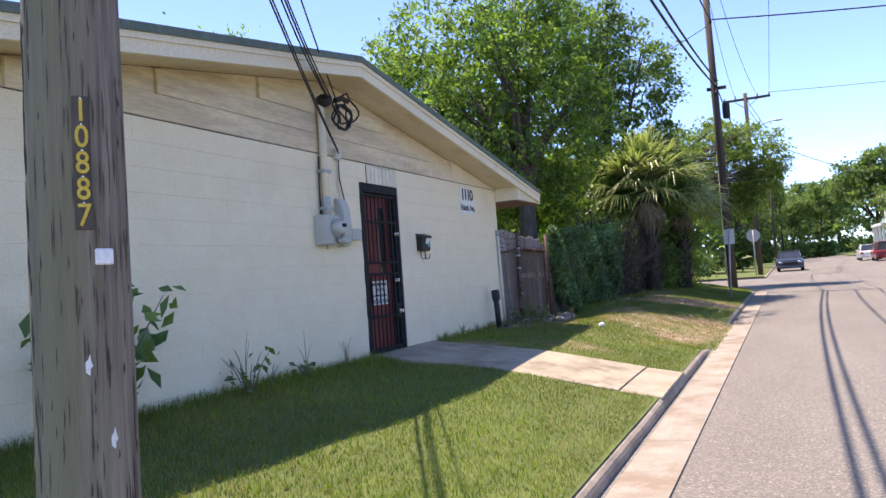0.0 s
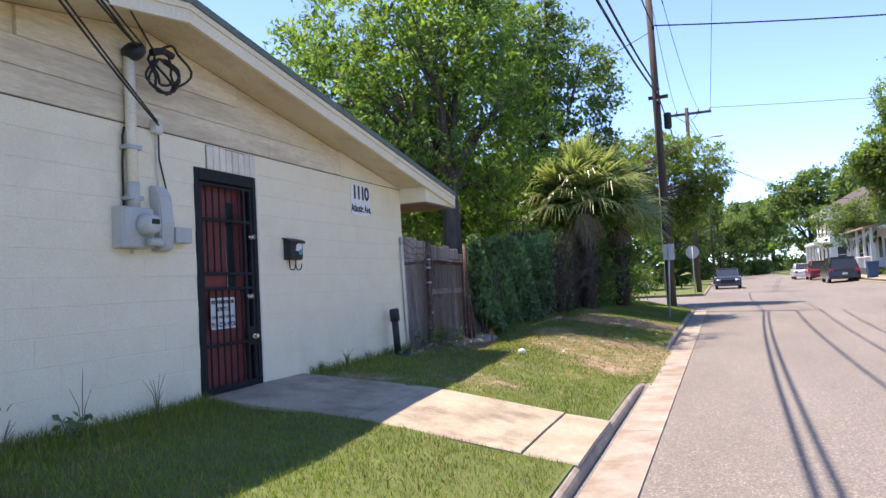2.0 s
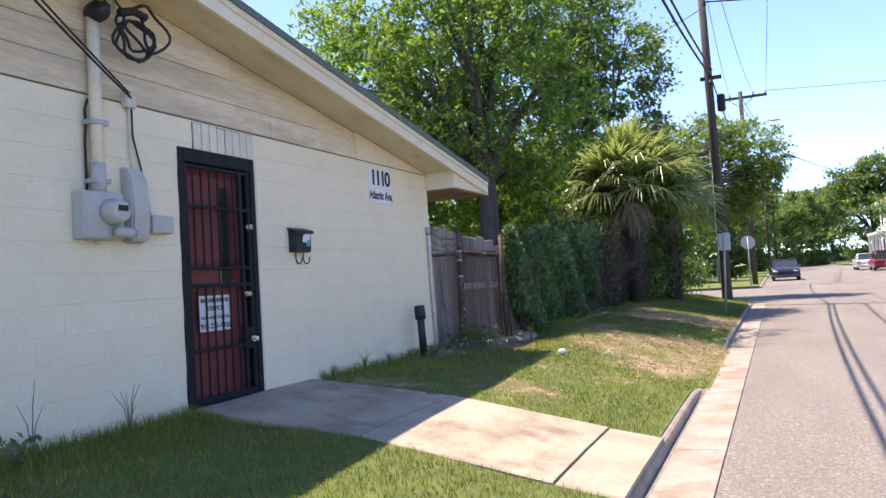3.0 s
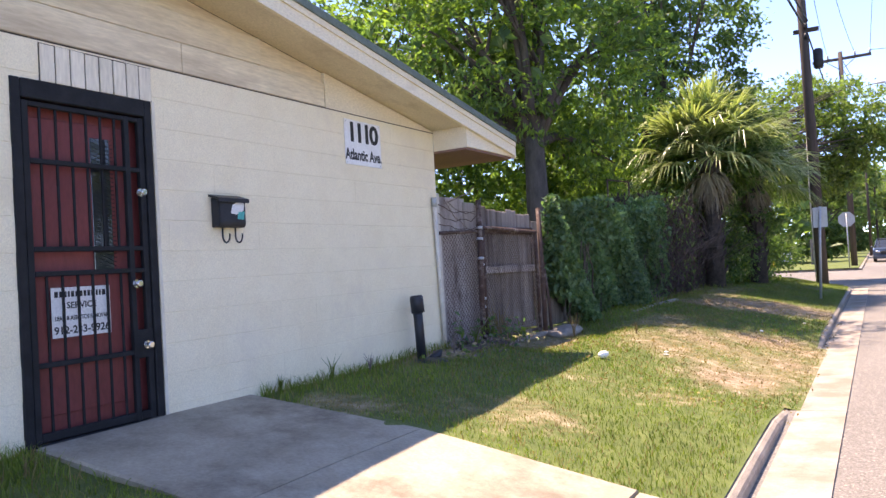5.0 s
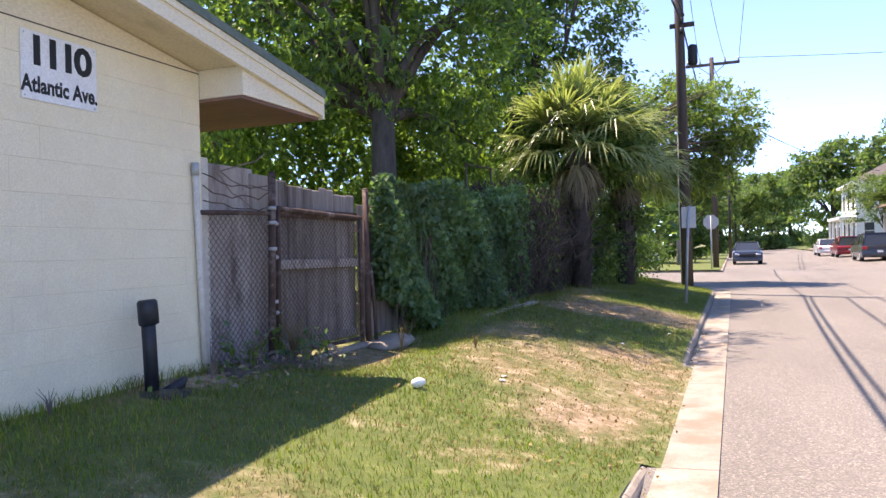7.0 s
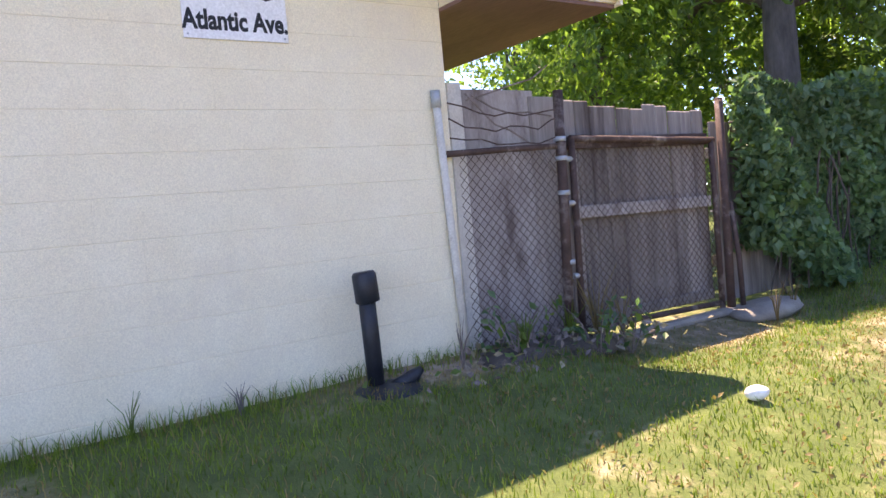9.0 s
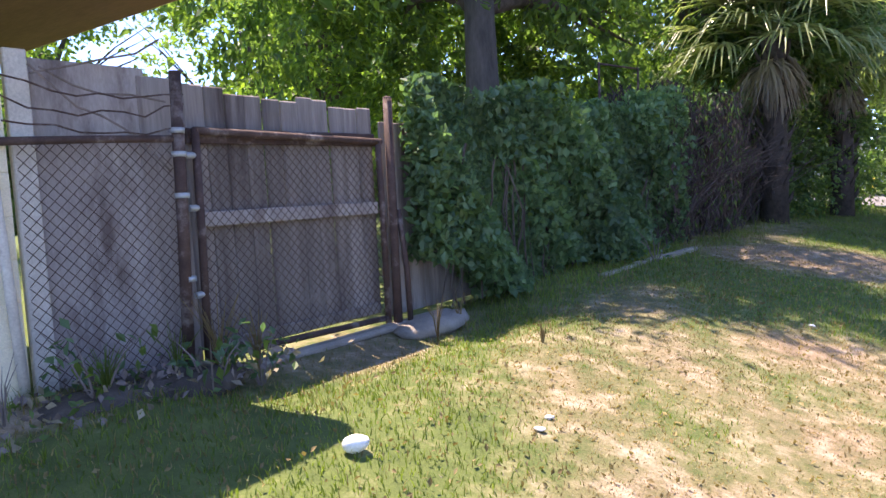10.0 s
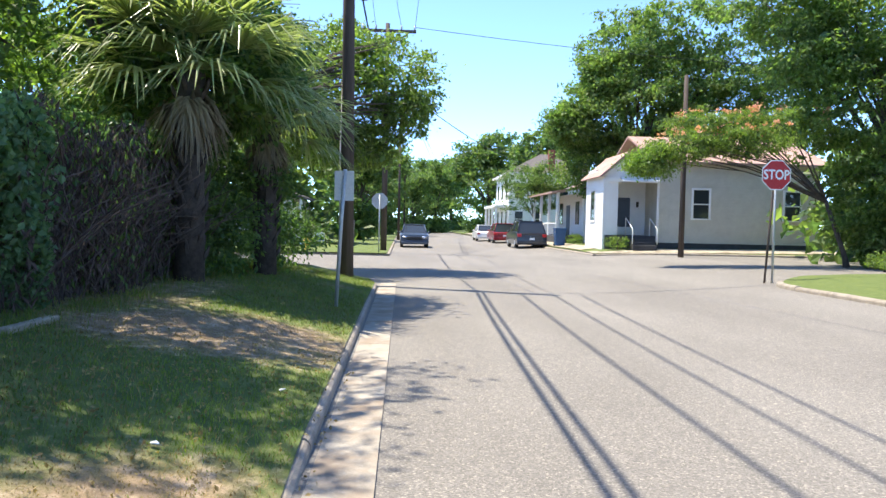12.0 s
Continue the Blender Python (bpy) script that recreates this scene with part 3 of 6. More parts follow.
for s in (-1, 1):
    y1 = RIDGE_Y + s * (TIP_Y - RIDGE_Y)
    tilt = lambda dz0, dz1: [(RIDGE_Y, RIDGE_Z + dz0), (y1, TIP_Z + dz0), (y1, TIP_Z + dz1), (RIDGE_Y, RIDGE_Z + dz1)]
    part("roof", prism(tilt(0.035, 0.0), 0, WX - 12.6, -4.215), SHINGLE, house)
    part("drip_edge", prism(tilt(0.0, -0.035), 0, -4.26, -4.205), SHINGLE, house)
    part("fascia", prism(tilt(-0.03, -0.19), 0, -4.275, -4.238), TRIM, house)
    part("fascia_cap", prism(tilt(-0.02, -0.085), 0, -4.238, -4.222), TRIM, house)
    part("soffit", prism(tilt(-0.135, -0.155), 0, WX - 0.03, -4.276), SOFFIT, house)
    yw = Y1 if s > 0 else Y0
    # the side eave: plywood underneath, a boxed end towards the street
    a, b = sorted((yw, y1))
    part("eave_soffit", box((WX - 12.5, a, 2.575), (-4.29, b, 2.60), 0.003), PLY, house, "brown plywood under the eave")
    part("eave_side", box((WX, min(yw, yw + s * 0.02), 2.60), (-4.278, max(yw, yw + s * 0.02), roof_z(yw) - 0.157), 0.004), TRIM, house)
    part("eave_return", prism([(yw + s * 0.002, 2.602), (y1, 2.602), (y1, TIP_Z - 0.16), (yw + s * 0.002, roof_z(yw) - 0.16)], 0, -4.33, -4.277), TRIM, house)
    part("eave_fascia", box((WX - 12.5, min(y1, y1 + s * 0.03), 2.585), (-4.24, max(y1, y1 + s * 0.03), TIP_Z), 0.006), TRIM, house)

# ---- the barred door ----
door = thing("door_1", (WX, (DY0 + DY1) / 2, DZ0), "oxblood red door behind a black barred security gate", "door", kind="structure")
w, h = (DY1 - DY0) / 2, DZ1 - DZ0
part("door_leaf", box((-0.13, -w + 0.05, 0.01), (-0.09, w - 0.05, h - 0.1), 0.004), RED, door)
bm = bmesh.new()
box((-0.09, -w + 0.13, 1.12), (-0.078, w - 0.16, 1.88), 0.004, bm)
box((-0.09, -w + 0.13, 0.16), (-0.078, w - 0.16, 0.96), 0.004, bm)
part("door_panel", bm, RED, door)
for name, lo, hi in (("jamb", (-0.14, -w, 0), (0.012, -w + 0.055, h)), ("jamb", (-0.14, w - 0.055, 0), (0.012, w, h)), ("header", (-0.14, -w + 0.056, h - 0.11), (0.014, w - 0.056, h)), ("sill", (-0.14, -w + 0.056, -0.01), (0.02, w - 0.056, 0.03))):
    part(name, box(lo, hi, 0.006), IRON, door)
gate = part("security_gate", box((-0.035, -w + 0.06, 0.03), (0.0, -w + 0.1, h - 0.12), 0.004), IRON, door, "black iron security gate")
bars = bmesh.new()
box((-0.035, w - 0.2, 0.03), (0.0, w - 0.165, h - 0.12), 0.004, bars)
box((-0.035, w - 0.1, 0.03), (0.0, w - 0.06, h - 0.12), 0.004, bars)
part("gate_stile", bars, IRON, gate)
for zz, hh in ((0.035, 0.05), (0.445, 0.03), (0.96, 0.03), (1.10, 0.03), (1.60, 0.03), (h - 0.15, 0.03)):
    part("gate_rail", box((-0.03, -w + 0.1, zz), (-0.004, w - 0.06, zz + hh), 0.004), IRON, gate)
for k in range(6):
    yy = -w + 0.1 + (2 * w - 0.3) * (k + 0.75) / 6.4
    for a, b in ((0.06, 0.97), (1.12, h - 0.14)):
        part("gate_bar", box((-0.024, yy - 0.007, a), (-0.010, yy + 0.007, b), 0.002), IRON, gate)
mesh = bmesh.new()
for k in range(-14, 16):
    z0 = 0.98 + (k + 14) * 0.026
    tube([(-0.045, 0.06, z0), (-0.045, 0.19, z0 + 0.06)], 0.0016, 3, mesh)
    tube([(-0.047, 0.19, z0), (-0.047, 0.06, z0 + 0.06)], 0.0016, 3, mesh)
part("vision_grille", mesh, IRON, door, "diamond wire over the narrow dark door window")
part("door_window", box((-0.089, 0.06, 0.97), (-0.074, 0.19, 1.80), 0.002), GLASS, door)
for zz, yy in ((1.47, w - 0.11), (0.89, w - 0.17), (0.50, w - 0.11)):
    bm = tube([(-0.002, yy, zz), (0.012, yy, zz)], 0.026, 12)
    tube([(0.012, yy, zz), (0.03, yy, zz), (0.045, yy, zz), (0.052, yy, zz)], [0.012, 0.014, 0.025, 0.016], 12, bm)
    part("lock_knob", bm, CHROME, door, "chrome lock knob")
part("lock_plate", box((-0.004, w - 0.2, 0.42), (0.003, w - 0.06, 0.60), 0.002), IRON, door)
# patched planks over the door
lintel = thing("lintel_boards", (WX, 7.7, 2.56), "patch of bare whitewashed planks above the door", "boards", kind="structure")
for k in range(8):
    part("plank", box((0.003, 0.004 + k * 0.0925, 0.0), (0.014 + random.uniform(-0.002, 0.002), 0.0885 + k * 0.0925, 0.215 + random.uniform(-0.004, 0.004)), 0.003), LINTEL, lintel)
# added dark plate, coloured to give the shade in the plank gaps
part("gap_shade_backing", box((-0.002, 0.0, -0.002), (0.0025, 0.742, 0.222), 0), BARK, lintel)
part("door_edge_board", box((-0.002, 0.736, -2.06), (0.008, 0.76, 0.0), 0.003), LINTEL, lintel)
# notice on the door, behind the bars
notice = thing("door_notice", (WX - 0.04, 7.92, 1.235), "white paper notice taped inside the barred door", "notice")
part("sheet", box((-0.004, -0.185, -0.145), (-0.001, 0.185, 0.145), 0), PAPER, notice)
for zz, hw, hh in ((0.105, 0.165, 0.017),):
    k, yy = 0, -hw
    while yy < hw - 0.01:
        ln = random.uniform(0.012, 0.022)
        part("text_bar", box((-0.001, yy, zz - hh), (0.0005, min(yy + ln, hw), zz + hh), 0), INK, notice)
        yy += ln + 0.008
words("notice_text", "SERVICE", 0.052, Matrix.Translation((0, 0, 0.038)) @ FACE_STREET, INK, notice, "printed word", 1.0)
words("notice_text", "LEAD & ASBESTOS REMOVAL", 0.036, Matrix.Translation((0, 0, -0.035)) @ FACE_STREET, INK, notice, "printed line", 0.72)
words("phone_number", "912-233-9926", 0.062, Matrix.Translation((0, 0, -0.105)) @ FACE_STREET, INK, notice, "printed phone number", 1.0)

# ---- things on the wall ----
sign = thing("address_sign", (WX + 0.002, 10.715, 2.54), "white address board with black numerals on the wall", "sign")
part("panel", box((0, -0.27, -0.205), (0.008, 0.27, 0.205), 0.002), WHITE, sign)
for k, c in enumerate("1110"):
    words("numeral", c, 0.24, Matrix.Translation((0.0085, -0.165 + 0.11 * k, 0.085)) @ FACE_STREET, INK, sign, "black numeral", 1.15, bold=0.035)
words("street_name", "Atlantic Ave.", 0.135, Matrix.Translation((0.0085, 0, -0.115)) @ FACE_STREET, INK, sign, "black street name", 0.77, bold=0.035)
for a, b in ((-0.25, -0.185), (0.25, -0.185), (-0.25, 0.185), (0.25, 0.185)):
    part("screw", ball((0.009, a, b), (0.003, 0.006, 0.006), 4), STEEL, sign)

mail = thing("mailbox", (WX + 0.002, 9.015, 1.74), "black metal wall mailbox with paper hooks and a sticker", "mailbox")
part("body", prism([(0.0, 0.0), (0.075, 0.0), (0.085, 0.03), (0.085, 0.19), (0.0, 0.215)], 1, -0.125, 0.125, 0.006), PLASTIC, mail)
part("lid", prism([(0.0, 0.217), (0.0, 0.237), (0.105, 0.205), (0.105, 0.175), (0.099, 0.175), (0.099, 0.197)], 1, -0.145, 0.145, 0.002), PLASTIC, mail)
for yy in (-0.045, 0.075):
    part("paper_hook", tube([(0.02, yy, 0.0), (0.02, yy, -0.06)] + [(0.02 + 0.035 * (1 - math.cos(a)), yy, -0.06 - 0.05 * math.sin(a)) for a in (0.5, 1.0, 1.57, 2.1, 2.6, 3.0)] + [(0.09, yy, -0.045)], 0.006, 8), PLASTIC, mail)
part("sticker", prism([(-0.02, 0.10), (0.03, 0.09), (0.10, 0.12), (0.11, 0.17), (0.06, 0.19), (0.0, 0.16)], 0, 0.0852, 0.0866), PAPER, mail, "torn white sticker")
part("sticker_print", prism([(0.04, 0.06), (0.10, 0.055), (0.11, 0.115), (0.05, 0.11)], 0, 0.0854, 0.087), TEAL, mail, "teal printed tag")

meter = thing("electric_meter", (WX, 6.78, 1.96), "grey electric meter box with conduit riser and round meter", "electric meter")
part("box", box((0, -0.2, -0.16), (0.12, 0.12, 0.16), 0.008), GREYBOX, meter)
part("cover", box((0.12, -0.19, -0.15), (0.128, 0.11, 0.15), 0.004), GREYBOX, meter)
bm = tube([(0.12, -0.0, 0.02), (0.17, -0.0, 0.02), (0.21, 0, 0.02), (0.24, 0, 0.02), (0.245, 0, 0.02)], [0.088, 0.088, 0.078, 0.07, 0.05], 20)
part("meter_dial", bm, GREYBOX, meter, "round utility meter")
part("meter_face", box((0.243, -0.04, 0.02), (0.249, 0.045, 0.06), 0.002), GLASS, meter)
part("conduit_elbow", tube([(0.15, 0.02, -0.11), (0.19, 0.03, -0.115), (0.2, 0.08, -0.12), (0.16, 0.15, -0.12)], 0.035, 12), GREYBOX, meter)
part("knockout", tube([(0.06, -0.06, -0.2), (0.06, -0.06, -0.16)], 0.012, 8), GREYBOX, meter)
part("disconnect_box", prism([(0.0, -0.18), (0.10, -0.16), (0.12, 0.05), (0.10, 0.27), (0.05, 0.36), (0.0, 0.37)], 1, 0.20, 0.36, 0.012), GREYBOX, meter, "tall grey tapered cable cover")
part("junction_box", box((0, 0.40, -0.10), (0.09, 0.60, 0.03), 0.006), GREYBOX, meter)
part("nipple", tube([(0.045, 0.36, -0.04), (0.045, 0.40, -0.04)], 0.02, 8), GREYBOX, meter)
part("riser", tube([(0.06, -0.03, 0.16), (0.06, -0.03, 0.75), (0.06, -0.03, 1.36)], 0.042, 14), TRIM, meter, "cream-painted conduit riser")
for zz in (0.22, 0.62):
    part("strap", box((0, -0.10, zz), (0.105, 0.04, zz + 0.035), 0.004), STEEL, meter)
part("riser_collar", tube([(0.06, -0.03, 0.16), (0.06, -0.03, 0.36)], 0.05, 14), GREYBOX, meter)
part("weatherhead", ball((0.10, -0.02, 1.40), (0.11, 0.07, 0.075), 7), PLASTIC, meter, "dark weatherhead")
part("side_cable", tube([(0.02, -0.09, 0.17), (0.03, -0.10, 0.5), (0.025, -0.085, 0.62), (0.04, -0.10, 0.72), (0.02, -0.06, 0.8)], 0.009, 6), CABLE, meter)
part("wall_cable", tube([(0.03, 0.30, 0.85), (0.02, 0.31, 0.6), (0.03, 0.37, 0.35), (0.02, 0.42, 0.2), (0.02, 0.44, 0.03)], 0.007, 6), CABLE, meter)
part("wall_cable", tube([(0.03, 0.27, 0.88), (0.015, 0.28, 0.5), (0.03, 0.28, 0.37)], 0.006, 6), WHITEPIPE, meter)
part("cable_bracket", box((0, 0.23, 0.80), (0.06, 0.33, 0.92), 0.01), WHITEPIPE, meter)

coil = thing("cable_coil", (WX + 0.16, 7.05, 3.30), "coiled black service cable hanging under the eave", "cable coil")
rng = random.Random(4)
for k in range(5):
    cy, cz, r = rng.uniform(-0.06, 0.10), rng.uniform(-0.10, 0.06), rng.uniform(0.12, 0.18)
    pts = [(0.03 * math.sin(3 * a + k), cy + r * 1.05 * math.cos(a) * (1 + 0.1 * math.sin(2 * a + k)), cz + r * math.sin(a)) for a in [2 * math.pi * (i + k) / 20 for i in range(22)]]
    part("loop", tube(pts, 0.011, 6), CABLE, coil)
part("tie", tube([(0.0, -0.16, 0.08), (0.02, -0.05, 0.12), (0.03, 0.05, 0.1)], 0.03, 8), CABLE, coil)


def wire(a, b, sag, r, name="wire", n=14, parent=None):
    pts = [Vector(a).lerp(Vector(b), k / n) - Vector((0, 0, sag * 4 * (k / n) * (1 - k / n))) for k in range(n + 1)]
    return part(name, tube(pts, r, 6, caps=False), CABLE, parent)


NEAR, POLE1, POLE2 = (-2.355, 1.91), (-2.15, 30.0), (-1.8, 50.2)
drop = thing("service_drop", (0, 0, 0), "bundle of black service cables from the pole to the wall", "overhead wires")
for k, (dy, dz, r) in enumerate(((0, 0, 0.009), (0.04, 0.04, 0.007), (-0.03, 0.02, 0.008))):
    wire((NEAR[0], NEAR[1] + 0.1, 4.85 + dz * 3), (WX + 0.16, 6.78 + dy, 3.36 + dz), 0.22 + 0.05 * k, r, "wire", 14, drop)
wire((NEAR[0], NEAR[1] + 0.1, 4.35), (WX + 0.05, 7.07, 2.83), 0.12, 0.008, "wire", 14, drop)
wire((NEAR[0], NEAR[1] + 0.1, 4.42), (WX + 0.055, 7.05, 2.86), 0.10, 0.007, "wire", 14, drop)
wire((NEAR[0], NEAR[1] + 0.1, 5.4), (WX + 0.12, 6.98, 3.40), 0.1, 0.008, "wire", 14, drop)

# black vent pipe with a cap, set in a lump of tar by the wall
vent = thing("vent_pipe", (-4.46, 11.26, 0.43), "black vent pipe with a cap, leaning beside the wall", "pipe")
part("pipe", tube([(-0.03, -0.05, 0.0), (-0.045, -0.05, 0.35), (-0.06, -0.05, 0.62)], 0.046, 16), PLASTIC, vent)
bm = tube([(-0.052, -0.043, 0.50), (-0.053, -0.044, 0.51), (-0.06, -0.05, 0.655), (-0.061, -0.051, 0.672)], [0.05, 0.066, 0.066, 0.055], 16)
part("cap", bm, PLASTIC, vent)
part("foot", ball((-0.02, -0.02, 0.0), (0.24, 0.26, 0.07), 8), PLASTIC, vent, "lump of black tar at the foot")
part("spout", tube([(0.0, 0.0, 0.02), (0.03, 0.15, 0.08), (0.03, 0.2, 0.11)], [0.04, 0.04, 0.02], 10), PLASTIC, vent)


# ---- the fence: plywood panel, chain link, a plank gate ----
def chain_link(y0, y1, z0, z1, x, pitch=0.062):
    """Diamond wire in the plane x, clipped to a rectangle."""
    bm = bmesh.new()
    w, h = y1 - y0, z1 - z0
    for s in (1, -1):
        c = -h
        while c < w:
            a, b = max(0.0, c), min(w, c + h)
            if b - a > 0.01:
                za, zb = a - c, b - c
                p, q = (a, za), (b, zb)
                if s < 0:
                    p, q = (w - p[0], p[1]), (w - q[0], q[1])
                tube([(x + 0.002 * s, y0 + p[0], z0 + p[1]), (x + 0.002 * s, y0 + q[0], z0 + q[1])], 0.0026, 3, bm, False)
            c += pitch
    return bm


fence = thing("fence_panel", (WX, 12.0, 0.4), "stained plywood fence panel behind chain link wire", "fence")
part("sheet", box((-0.12, 0.12, 0.02), (-0.10, 0.75, 1.74), 0.004), OLDPLY, fence)
part("side_board", box((-0.10, 0.02, 0.05), (-0.06, 0.13, 1.77), 0.006), WHITEPIPE, fence, "white weathered upright board")
part("edge_board", box((-0.13, 0.70, 0.02), (-0.09, 0.98, 1.70), 0.006), OLDWOOD, fence)
part("wall_post", tube([(0.03, -0.06, 0.0), (0.03, -0.10, 0.9), (0.03, -0.13, 1.66)], 0.024, 10), WHITEPIPE, fence, "white-painted pipe post")
part("post_cap", tube([(0.03, -0.129, 1.60), (0.03, -0.13, 1.70)], 0.03, 10), STEEL, fence)
part("top_rail", tube([(0.03, -0.12, 1.32), (0.02, 0.4, 1.34), (0.02, 0.84, 1.35)], 0.02, 10), RUST, fence)
part("chain_link", chain_link(0.0, 0.80, 0.05, 1.32, 0.03), RUST, fence, "chain link wire")
rng = random.Random(11)
for k, zz in enumerate((1.42, 1.52, 1.62)):
    pts = [(0.03, -0.05 + 0.95 * i / 8, zz + rng.uniform(-0.025, 0.025) - 0.05 * math.sin(i / 8 * 3.14)) for i in range(9)]
    part("barbed_wire", tube(pts, 0.005, 5), RUST, fence)
for k in range(3):
    pts = [(0.025, 0.1 + 0.7 * i / 4 + rng.uniform(-0.04, 0.04), 1.65 - 0.08 * i * (k - 0.6) + rng.uniform(-0.04, 0.04)) for i in range(5)]
    part("dry_vine", tube(pts, 0.006, 5), TWIG, fence)
part("gate_post", tube([(0.03, 0.80, 0.0), (0.03, 0.84, 1.0), (0.03, 0.86, 1.72)], 0.034, 12), RUST, fence, "rusty steel gate post")
for zz in (0.55, 1.02, 1.25, 1.38):
    part("clamp", tube([(0.03, 0.845, zz), (0.03, 0.846, zz + 0.03)], 0.042, 12), STEEL, fence)

gate_2 = thing("plank_gate", (WX, 12.95, 0.36), "grey weathered plank gate on a rusty pipe frame", "gate")
rng = random.Random(5)
for k in range(11):
    y0 = 0.02 + k * 0.143
    part("plank", box((-0.10 + rng.uniform(-0.006, 0.004), y0 - 0.001, 0.14 + rng.uniform(-0.02, 0.02)), (-0.078 + rng.uniform(-0.004, 0.004), y0 + 0.1425, 1.70 - 0.004 * k + rng.uniform(-0.025, 0.02)), 0.010,
                      m=pose(0, 0, 0, rng.uniform(-0.4, 0.4))), OLDWOOD, gate_2)
part("frame_stile", tube([(0.0, 0.0, 0.06), (0.0, 0.02, 0.8), (0.0, 0.03, 1.45)], 0.024, 10), RUST, gate_2)
part("frame_stile", tube([(0.0, 1.58, 0.0), (0.0, 1.58, 0.9), (0.0, 1.57, 1.42)], 0.024, 10), RUST, gate_2)
part("frame_rail", tube([(0.0, 0.02, 1.44), (0.0, 0.8, 1.42), (0.0, 1.6, 1.40)], 0.024, 10), RUST, gate_2, "rusty pipe rail")
part("frame_rail", tube([(0.0, 0.0, 0.12), (0.0, 1.58, 0.08)], 0.022, 10), RUST, gate_2)
part("top_board", box((-0.075, 0.0, 1.37), (-0.035, 1.58, 1.46), 0.006), RUST, gate_2)
part("mid_rail", box((-0.075, 0.05, 0.885), (-0.02, 1.55, 0.975), 0.006, m=pose(0, 0, 0, -0.6)), OLDPLY, gate_2, "wooden cross rail")
part("bottom_rail", box((-0.075, 0.03, 0.12), (-0.045, 1.56, 0.20), 0.006), OLDWOOD, gate_2)
part("chain_link", chain_link(0.03, 1.57, 0.12, 1.42, 0.0), RUST, gate_2, "chain link wire")
for zz in (0.5, 1.0, 1.3):
    part("hinge", tube([(0.0, -0.05, zz), (0.0, 0.03, zz)], 0.02, 8), STEEL, gate_2)

hinge_post = thing("gate_post", (-4.64, 14.58, 0.30), "rusty leaning steel post at the end of the gate", "post")
part("pipe", tube([(0, 0, 0), (-0.01, 0.02, 0.9), (-0.03, 0.05, 1.78)], 0.034, 12), RUST, hinge_post)
part("bracing_pipe", tube([(0.05, 0.09, 0.0), (0.03, 0.10, 0.5), (0.0, 0.07, 0.95)], 0.022, 10), RUST, hinge_post)
part("post_cap", ball((-0.03, 0.05, 1.78), (0.036, 0.036, 0.02), 5), RUST, hinge_post)

fence_2 = thing("plank_fence", (-4.80, 14.66, 0.42), "grey plank fence running under the vines", "fence")
for k in range(48):
    part("plank", box((-0.012, k * 0.146, 0.0), (0.012, k * 0.146 + 0.145, 1.52 + random.uniform(-0.03, 0.03)), 0.005), OLDWOOD, fence_2)
for zz in (0.3, 1.2):
    part("rail", box((-0.055, 0, zz), (-0.013, 7.0, zz + 0.09), 0.004), OLDWOOD, fence_2)
part("footing", box((0.10, -1.8, -0.08), (0.22, 0.35, -0.02), 0.02), KERB, fence_2, "pale concrete strip on the ground")

slab = thing("stone", (-4.45, 14.75, 0.36), "flat grey lump of broken concrete by the gate", "stone")
bm = ball((0, 0, 0.0), (0.24, 0.38, 0.09), 6)
for v in bm.verts:
    v.co += Vector(noise.noise_vector(v.co * 4)) * 0.05
part("lump", bm, KERB, slab)

cup = thing("foam_bowl", (-3.16, 12.59, 0.345), "crushed white foam bowl lying on the grass", "litter")
bm = ball((0, 0, 0.02), (0.055, 0.058, 0.04), 7)
for v in bm.verts:
    v.co += Vector(noise.noise_vector(v.co * 14)) * 0.012
part("bowl", bm, WHITE, cup)
for k, (x, y) in enumerate(((-2.75, 13.5), (-2.72, 13.35), (-2.2, 16.8), (-1.75, 18.3))):
    scrap = thing("paper_scrap", (x, y, float(lawn_z(x, y)) + 0.02), "crumpled pale paper scrap on the lawn", "litter", "litter on the lawn")
    bm = ball((0, 0, 0), (0.03, 0.02, 0.009), 4)
    for v in bm.verts:
        v.co += Vector(noise.noise_vector(v.co * 30 + Vector((k, 0, 0)))) * 0.015
    part("scrap", bm, PAPER, scrap)


# ---- leaves, grass and trees ----
R = np.random.default_rng(7)


def unit(n):
    v = R.normal(size=(n, 3))
    return v / np.linalg.norm(v, axis=1, keepdims=True)


def leaves(name, mid, size, materials, parent, shares=None, aspect=0.5, droop=0.0, outward=None, label=""):
    """Many small folded leaves, one quad pair each, about the points mid."""
    n = len(mid)
    along = unit(n)
    along[:, 2] -= droop
    if outward is not None:
        along = along * 0.8 + outward * 0.6
    along /= np.linalg.norm(along, axis=1, keepdims=True)
    nor = unit(n) + np.array([0, 0, 0.9])
    side = np.cross(along, nor)
    side /= np.linalg.norm(side, axis=1, keepdims=True) + 1e-9
    up = np.cross(side, along)
    s = (size * R.uniform(0.6, 1.3, n))[:, None]
    a, b = mid - along * s * 0.5, mid + along * s * 0.5
    l, r = mid - side * s * aspect * 0.5 + up * s * 0.10, mid + side * s * aspect * 0.5 + up * s * 0.10
    v = np.stack([a, r, b, l], 1).reshape(-1, 3)
    i = np.arange(n) * 4
    f = np.concatenate([np.stack([i, i + 1, i + 2], -1), np.stack([i, i + 2, i + 3], -1)], 0)
    idx = None
    if shares is not None:
        pick = R.choice(len(materials), n, p=shares)
        idx = np.concatenate([pick, pick]).astype(np.int32)
    return raw(name, v, f, materials, parent, label, idx)


